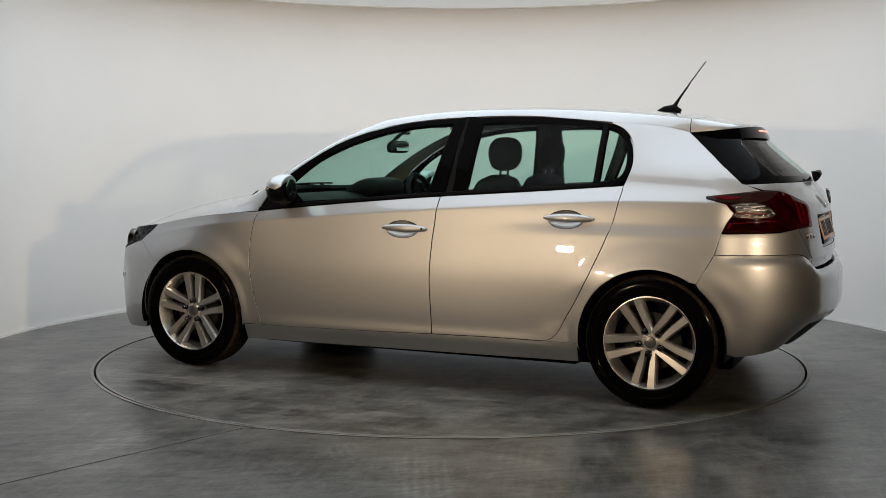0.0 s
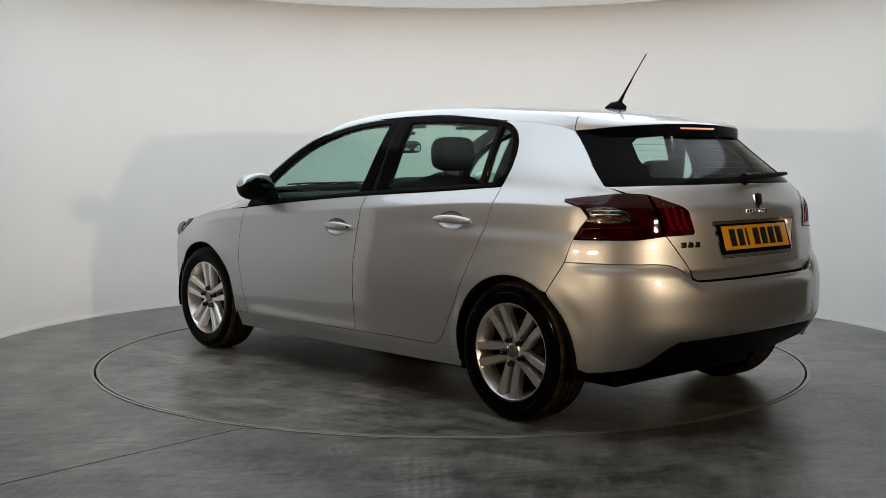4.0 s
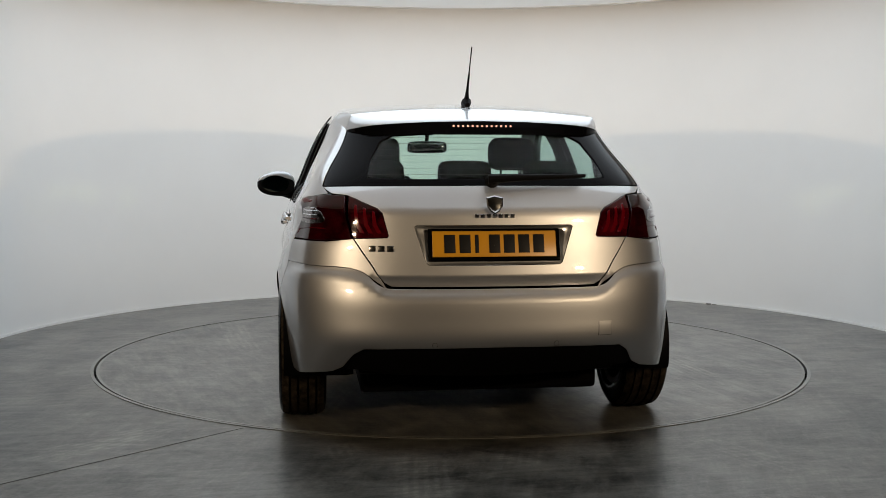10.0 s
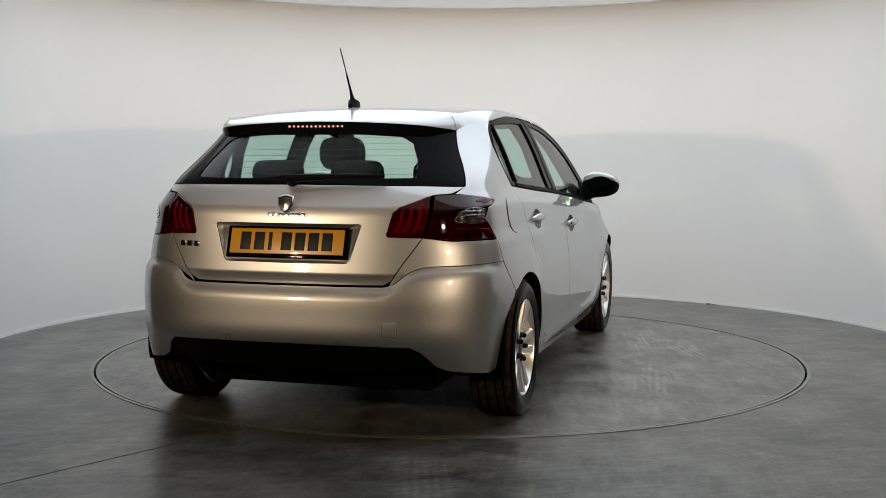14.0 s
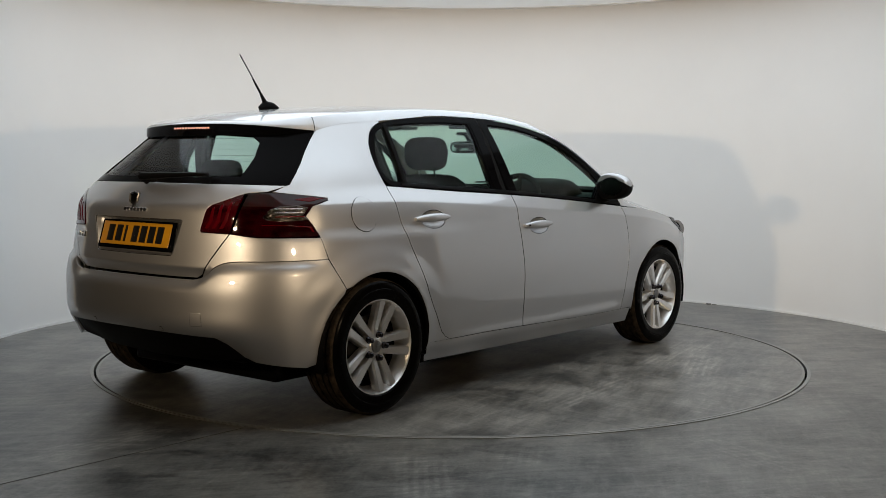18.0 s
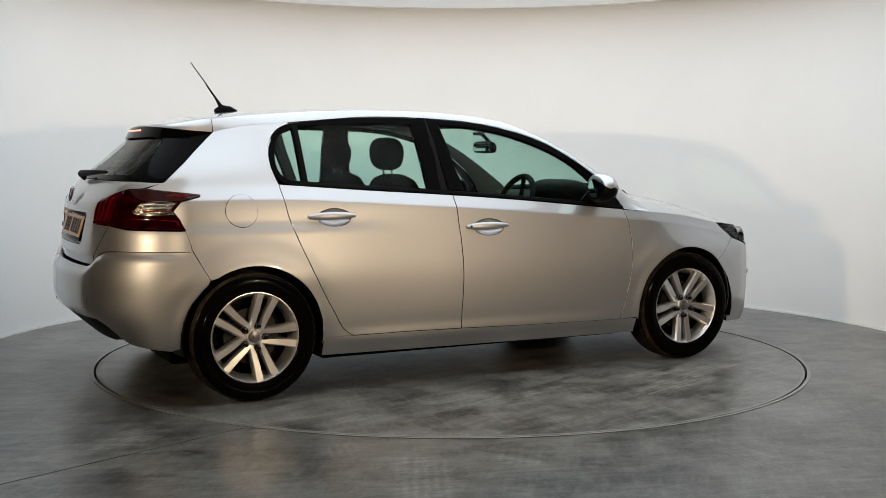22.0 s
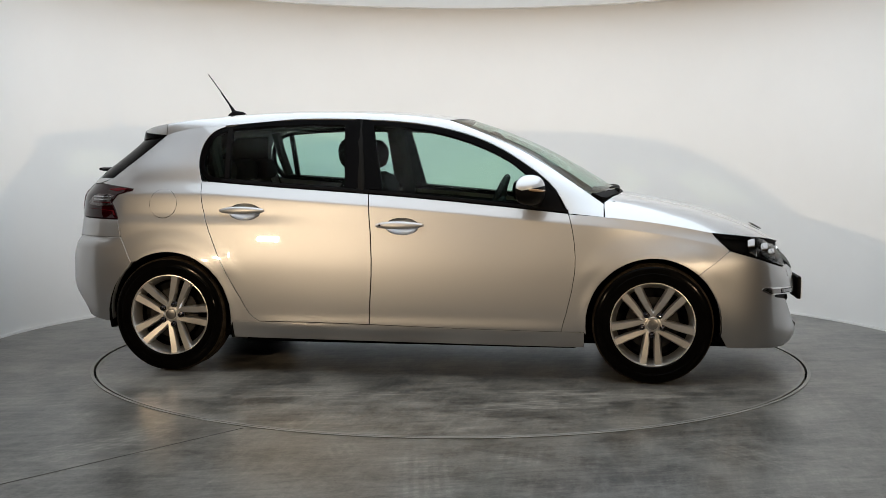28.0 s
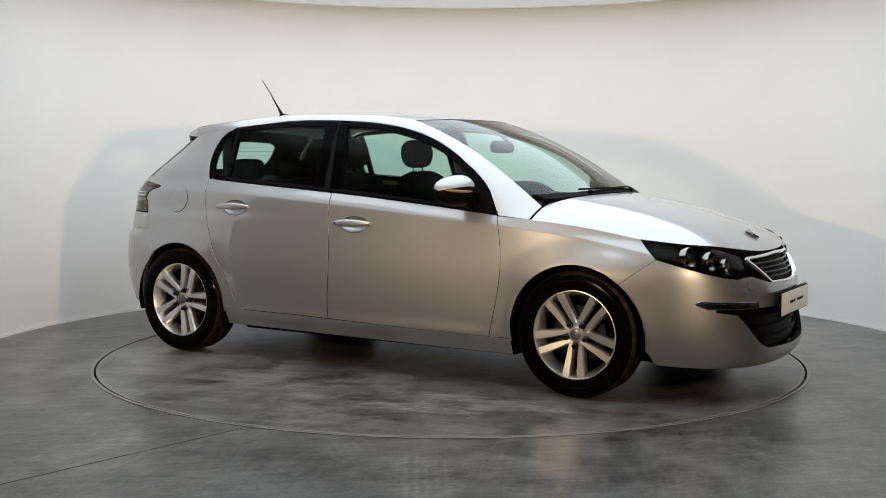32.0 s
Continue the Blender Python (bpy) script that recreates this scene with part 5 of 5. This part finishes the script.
for y in (0.665, -0.665, 0.25, -0.25):
    tail_disc("parking_sensor", y, 0.562 if abs(y) > 0.5 else 0.425, 0.0115, PAINT, "small round parking sensor")
cover = nose([(0.412, 0.535), (0.462, 0.537), (0.462, 0.577), (0.412, 0.575)])
panel("front_cover_gap", cover, BLACK, car, mirror=True, off=0.0004, gap=0.0, lip=0.0003, depth=0.002, h=0.02)
panel("front_towing_cover", cover, PAINT, car, "square front towing eye cover", mirror=True, off=0.0016, gap=0.0012, lip=0.001, depth=0.002, h=0.02)
tail_disc("towing_cover", -0.46, 0.482, 0.030, PAINT, "square towing eye cover", True)

# heating wires in the rear window
for k in range(7):
    z0 = 1.118 + 0.026 * k
    w = 0.53 - 0.25 * (z0 - 1.10) ** 1.0
    ss = np.linspace(2 * S_REAR - on_tail(w, z0), on_tail(w, z0), 25)
    n0 = normals_of(skin, -1, ss, np.full(25, z0))
    loft("heater_wire", [skin(ss, np.full(25, z0 - 0.0006)) - n0 * 0.010, skin(ss, np.full(25, z0 + 0.0006)) - n0 * 0.010], WIRE, car)

# ---- cabin ----
def cushion(name, prof, width, parent, material, label="", taper=0.9, mat4=None, n=14):
    """A padded block: a closed side outline in (x, z), rounded off towards both sides."""
    bm = bmesh.new()
    P = np.array(bend(prof + prof[:1], 4)[:-1])
    c = P.mean(0)
    rows = []
    for i in range(n + 1):
        k = -1 + 2 * i / n
        sc = taper + (1 - taper) * (1 - abs(k) ** 4)
        sc *= (1 - abs(k) ** 10) ** 0.5 * 0.25 + 0.75 if abs(k) < 1 else 0.75
        q = c + (P - c) * sc
        rows.append([bm.verts.new((x, width / 2 * math.copysign(abs(k) ** 0.85, k), z)) for x, z in q])
    for a, b in zip(rows, rows[1:]):
        for j in range(len(P)):
            bm.faces.new((a[j], a[(j + 1) % len(P)], b[(j + 1) % len(P)], b[j]))
    bm.faces.new(rows[0])
    bm.faces.new(rows[-1])
    if mat4:
        bmesh.ops.transform(bm, matrix=mat4, verts=bm.verts)
    return part(name, bm, material, parent, label, angle=60)


for y in (-0.37, 0.37):
    mv = pose(0, y, 0)
    seat = cushion("front_seat", [(0.33, 0.50), (0.34, 0.40), (-0.15, 0.33), (-0.25, 0.42), (-0.10, 0.50), (0.15, 0.53)], 0.50, car, CLOTH, "black cloth front seat", mat4=mv)
    cushion("backrest", [(-0.08, 0.45), (-0.16, 0.70), (-0.27, 0.98), (-0.315, 1.075), (-0.375, 1.085), (-0.42, 1.04), (-0.34, 0.70), (-0.26, 0.42)], 0.48, seat, CLOTH, taper=0.86, mat4=mv)
    cushion("headrest", [(-0.345, 1.125), (-0.325, 1.19), (-0.350, 1.270), (-0.395, 1.288), (-0.435, 1.270), (-0.452, 1.19), (-0.425, 1.125), (-0.385, 1.108)], 0.245, seat, CLOTH, taper=0.80, mat4=mv)
    for dy in (-0.055, 0.055):
        bm = bmesh.new()
        tube(bm, [(-0.375, y + dy, 1.06), (-0.388, y + dy, 1.13)], 0.006)
        part("headrest_post", bm, CHROME, seat, "chrome headrest post")
bench = cushion("rear_seat", [(-0.52, 0.52), (-0.50, 0.42), (-0.95, 0.36), (-1.05, 0.45), (-0.90, 0.52), (-0.7, 0.55)], 1.25, car, CLOTH, "black cloth rear bench seat", taper=0.95)
cushion("backrest", [(-0.90, 0.48), (-0.98, 0.70), (-1.09, 0.98), (-1.14, 1.03), (-1.20, 1.0), (-1.10, 0.70), (-1.02, 0.45)], 1.22, bench, CLOTH, taper=0.94)
for y in (-0.42, 0.0, 0.42):
    cushion("headrest", [(-1.10, 1.045), (-1.09, 1.10), (-1.115, 1.155), (-1.155, 1.165), (-1.195, 1.14), (-1.19, 1.06), (-1.15, 1.035)], 0.25, bench, CLOTH, taper=0.85, mat4=pose(0, y, 0))

# dashboard, binnacle, steering wheel, inner mirror
dash = cushion("dashboard", [(1.12, 0.955), (0.95, 0.965), (0.80, 0.955), (0.70, 0.91), (0.68, 0.80), (0.72, 0.62), (0.85, 0.50), (1.12, 0.50)], 1.40, car, DASH, "dark grey moulded dashboard", taper=0.96)
cushion("binnacle", [(0.92, 0.97), (0.82, 1.035), (0.70, 1.045), (0.655, 1.02), (0.67, 0.93), (0.80, 0.90), (0.92, 0.92)], 0.42, dash, DASH, "hooded instrument binnacle", taper=0.75, mat4=pose(0, -0.36, 0))
bm = bmesh.new()
sw = pose(0.435, -0.36, 0.905, 0, -66, 0)
tube(bm, [sw @ Vector((0.178 * math.cos(2 * math.pi * k / 40), 0.178 * math.sin(2 * math.pi * k / 40), 0)) for k in range(41)], 0.017, 10)
steer = part("steering_wheel", bm, DASH, car, "black steering wheel")
bm = bmesh.new()
bmesh.ops.create_uvsphere(bm, u_segments=20, v_segments=10, radius=1, matrix=sw @ Matrix.Translation((0, 0, -0.03)) @ Matrix.Diagonal((0.075, 0.085, 0.03, 1)))
for a in (0, 90, 180):
    tube(bm, [sw @ Vector((0.05 * math.sin(radians(a + 90)), 0.05 * math.cos(radians(a + 90)), -0.03)), sw @ Vector((0.172 * math.sin(radians(a + 90)), 0.172 * math.cos(radians(a + 90)), 0))], 0.014, 8)
part("steering_boss", bm, DASH, steer)
bm = bmesh.new()
tube(bm, [sw @ Vector((0, 0, -0.04)), sw @ Vector((0, 0, -0.33))], 0.04, 10)
part("steering_column", bm, DASH, steer)
mir = cushion("cabin_mirror", [(0.425, 1.205), (0.415, 1.255), (0.425, 1.275), (0.45, 1.27), (0.465, 1.24), (0.455, 1.205)], 0.24, car, DASH, "black interior mirror", taper=0.8)
bm = bmesh.new()
tube(bm, [(0.45, 0, 1.25), (0.47, 0, 1.275), (0.42, 0, 1.318)], 0.012)
box(bm, (0.395, 0, 1.322), (0.05, 0.06, 0.02), 0.006)
part("mirror_stem", bm, DASH, mir)
bm = bmesh.new()
box(bm, (0.417, 0, 1.24), (0.003, 0.20, 0.05), 0.001)
part("mirror_glass", bm, MIRROR, mir)
for y in (-0.33, 0.33):
    bm = bmesh.new()
    box(bm, (0.11, y, 1.352), (0.15, 0.30, 0.018), 0.006)
    part("sun_visor", bm, LINER, car, "grey sun visor")

# headlining, floor, pillar trims, parcel shelf
panel("headlining", across([(0.21 - 0.25 * y * y, y) for y in ys] + [(x, float(EDGE_Y(x)) - 0.01) for x in np.linspace(0.13, -1.42, 24)] + [(-1.44, 0.4), (-1.44, 0)]), LINER, car, "light grey headlining", surf=roof, sgn=1, off=-0.035, depth=0.012, h=0.08)
bm = bmesh.new()
box(bm, (-0.2, 0, 0.31), (2.6, 1.5, 0.04), 0.01)
part("cabin_floor", bm, DASH, car)
bm = bmesh.new()
box(bm, (-1.47, 0, 1.015), (0.50, 1.20, 0.03), 0.01)
part("parcel_shelf", bm, DASH, car, "black parcel shelf behind the rear seat")
bm = bmesh.new()
box(bm, (-1.68, 0, 0.70), (0.36, 1.15, 0.62), 0.05)
part("boot_lining", bm, DASH, car)
for m in (False, True):
    f = -1 if m else 1
    panel("rear_pillar_trim", flank([(-1.18, 1.0), (-1.20, 1.19), (-1.18, 1.33), (-1.38, 1.33), (-1.52, 1.20), (-1.66, 1.05), (-1.62, 0.95), (-1.18, 0.95)]), DASH, car, "dark rear pillar trim", mirror=m, off=-0.035, depth=0.012, h=0.06)
    bm = bmesh.new()
    tube(bm, [(-0.235, f * 0.80, 0.60), (-0.25, f * 0.765, 0.98), (-0.27, f * 0.66, 1.25), (-0.285, f * 0.58, 1.38)], [0.05, 0.045, 0.04, 0.04], 8)
    part("post_trim", bm, DASH, car, "dark door post trim")
    rows = []
    inner = low * (1, 0.955, 1) - np.array([0, 0, 0.012])
    rows = [inner[5:], (inner * 0.45 + high * 0.55)[5:] - np.array([0, 0, 0.03]), (high - np.array([0, 0.02, 0.034]))[5:]]
    loft("rail_trim", rows, LINER, car, m, "grey roof rail trim")
    bm = bmesh.new()
    tube(bm, [(-1.06, f * 0.70, 1.06), (-1.10, f * 0.66, 1.20), (-1.12, f * 0.60, 1.34)], [0.03, 0.03, 0.03], 8)
    part("seat_belt_guide", bm, DASH, car)

# silencer and exhaust below the tail
bm = bmesh.new()
tube(bm, [(-1.66, 0.15, 0.30), (-1.66, -0.35, 0.30)], 0.07, 16)
part("silencer", bm, BLACK, car, "dark exhaust silencer")

SCRAP = vary(mat("scrap_card", spec=0.2), 60, (0.05, 0.05, 0.048), (0.30, 0.29, 0.28), 3.0, (0.6, 0.8))
# a scrap lying at the foot of the curved wall
bm = bmesh.new()
box(bm, (0, 0, 0.008), (0.040, 0.016, 0.010), 0.003, pose(2.07, 2.28, 0, 0, 0, -35))
box(bm, (0.045, 0.004, 0.005), (0.035, 0.008, 0.007), 0.002, pose(2.07, 2.28, 0, 0, 0, -28))
me = bpy.data.meshes.new("floor_scrap")
bm.to_mesh(me)
bm.free()
me.materials.append(SCRAP)
tagged(new("floor_scrap", me), "small grey scrap lying on the floor by the wall", "scrap")


def motions():
    rows = [(t, pose(0, 0, 0, 0, 0, 156.027 - 5.8376 * t)) for t in range(0, 33)]
    off = pose(-0.1466, 0.1055, 0)
    walk(turntable, rows)
    walk(car, [(t, m @ off) for t, m in rows])


motions()
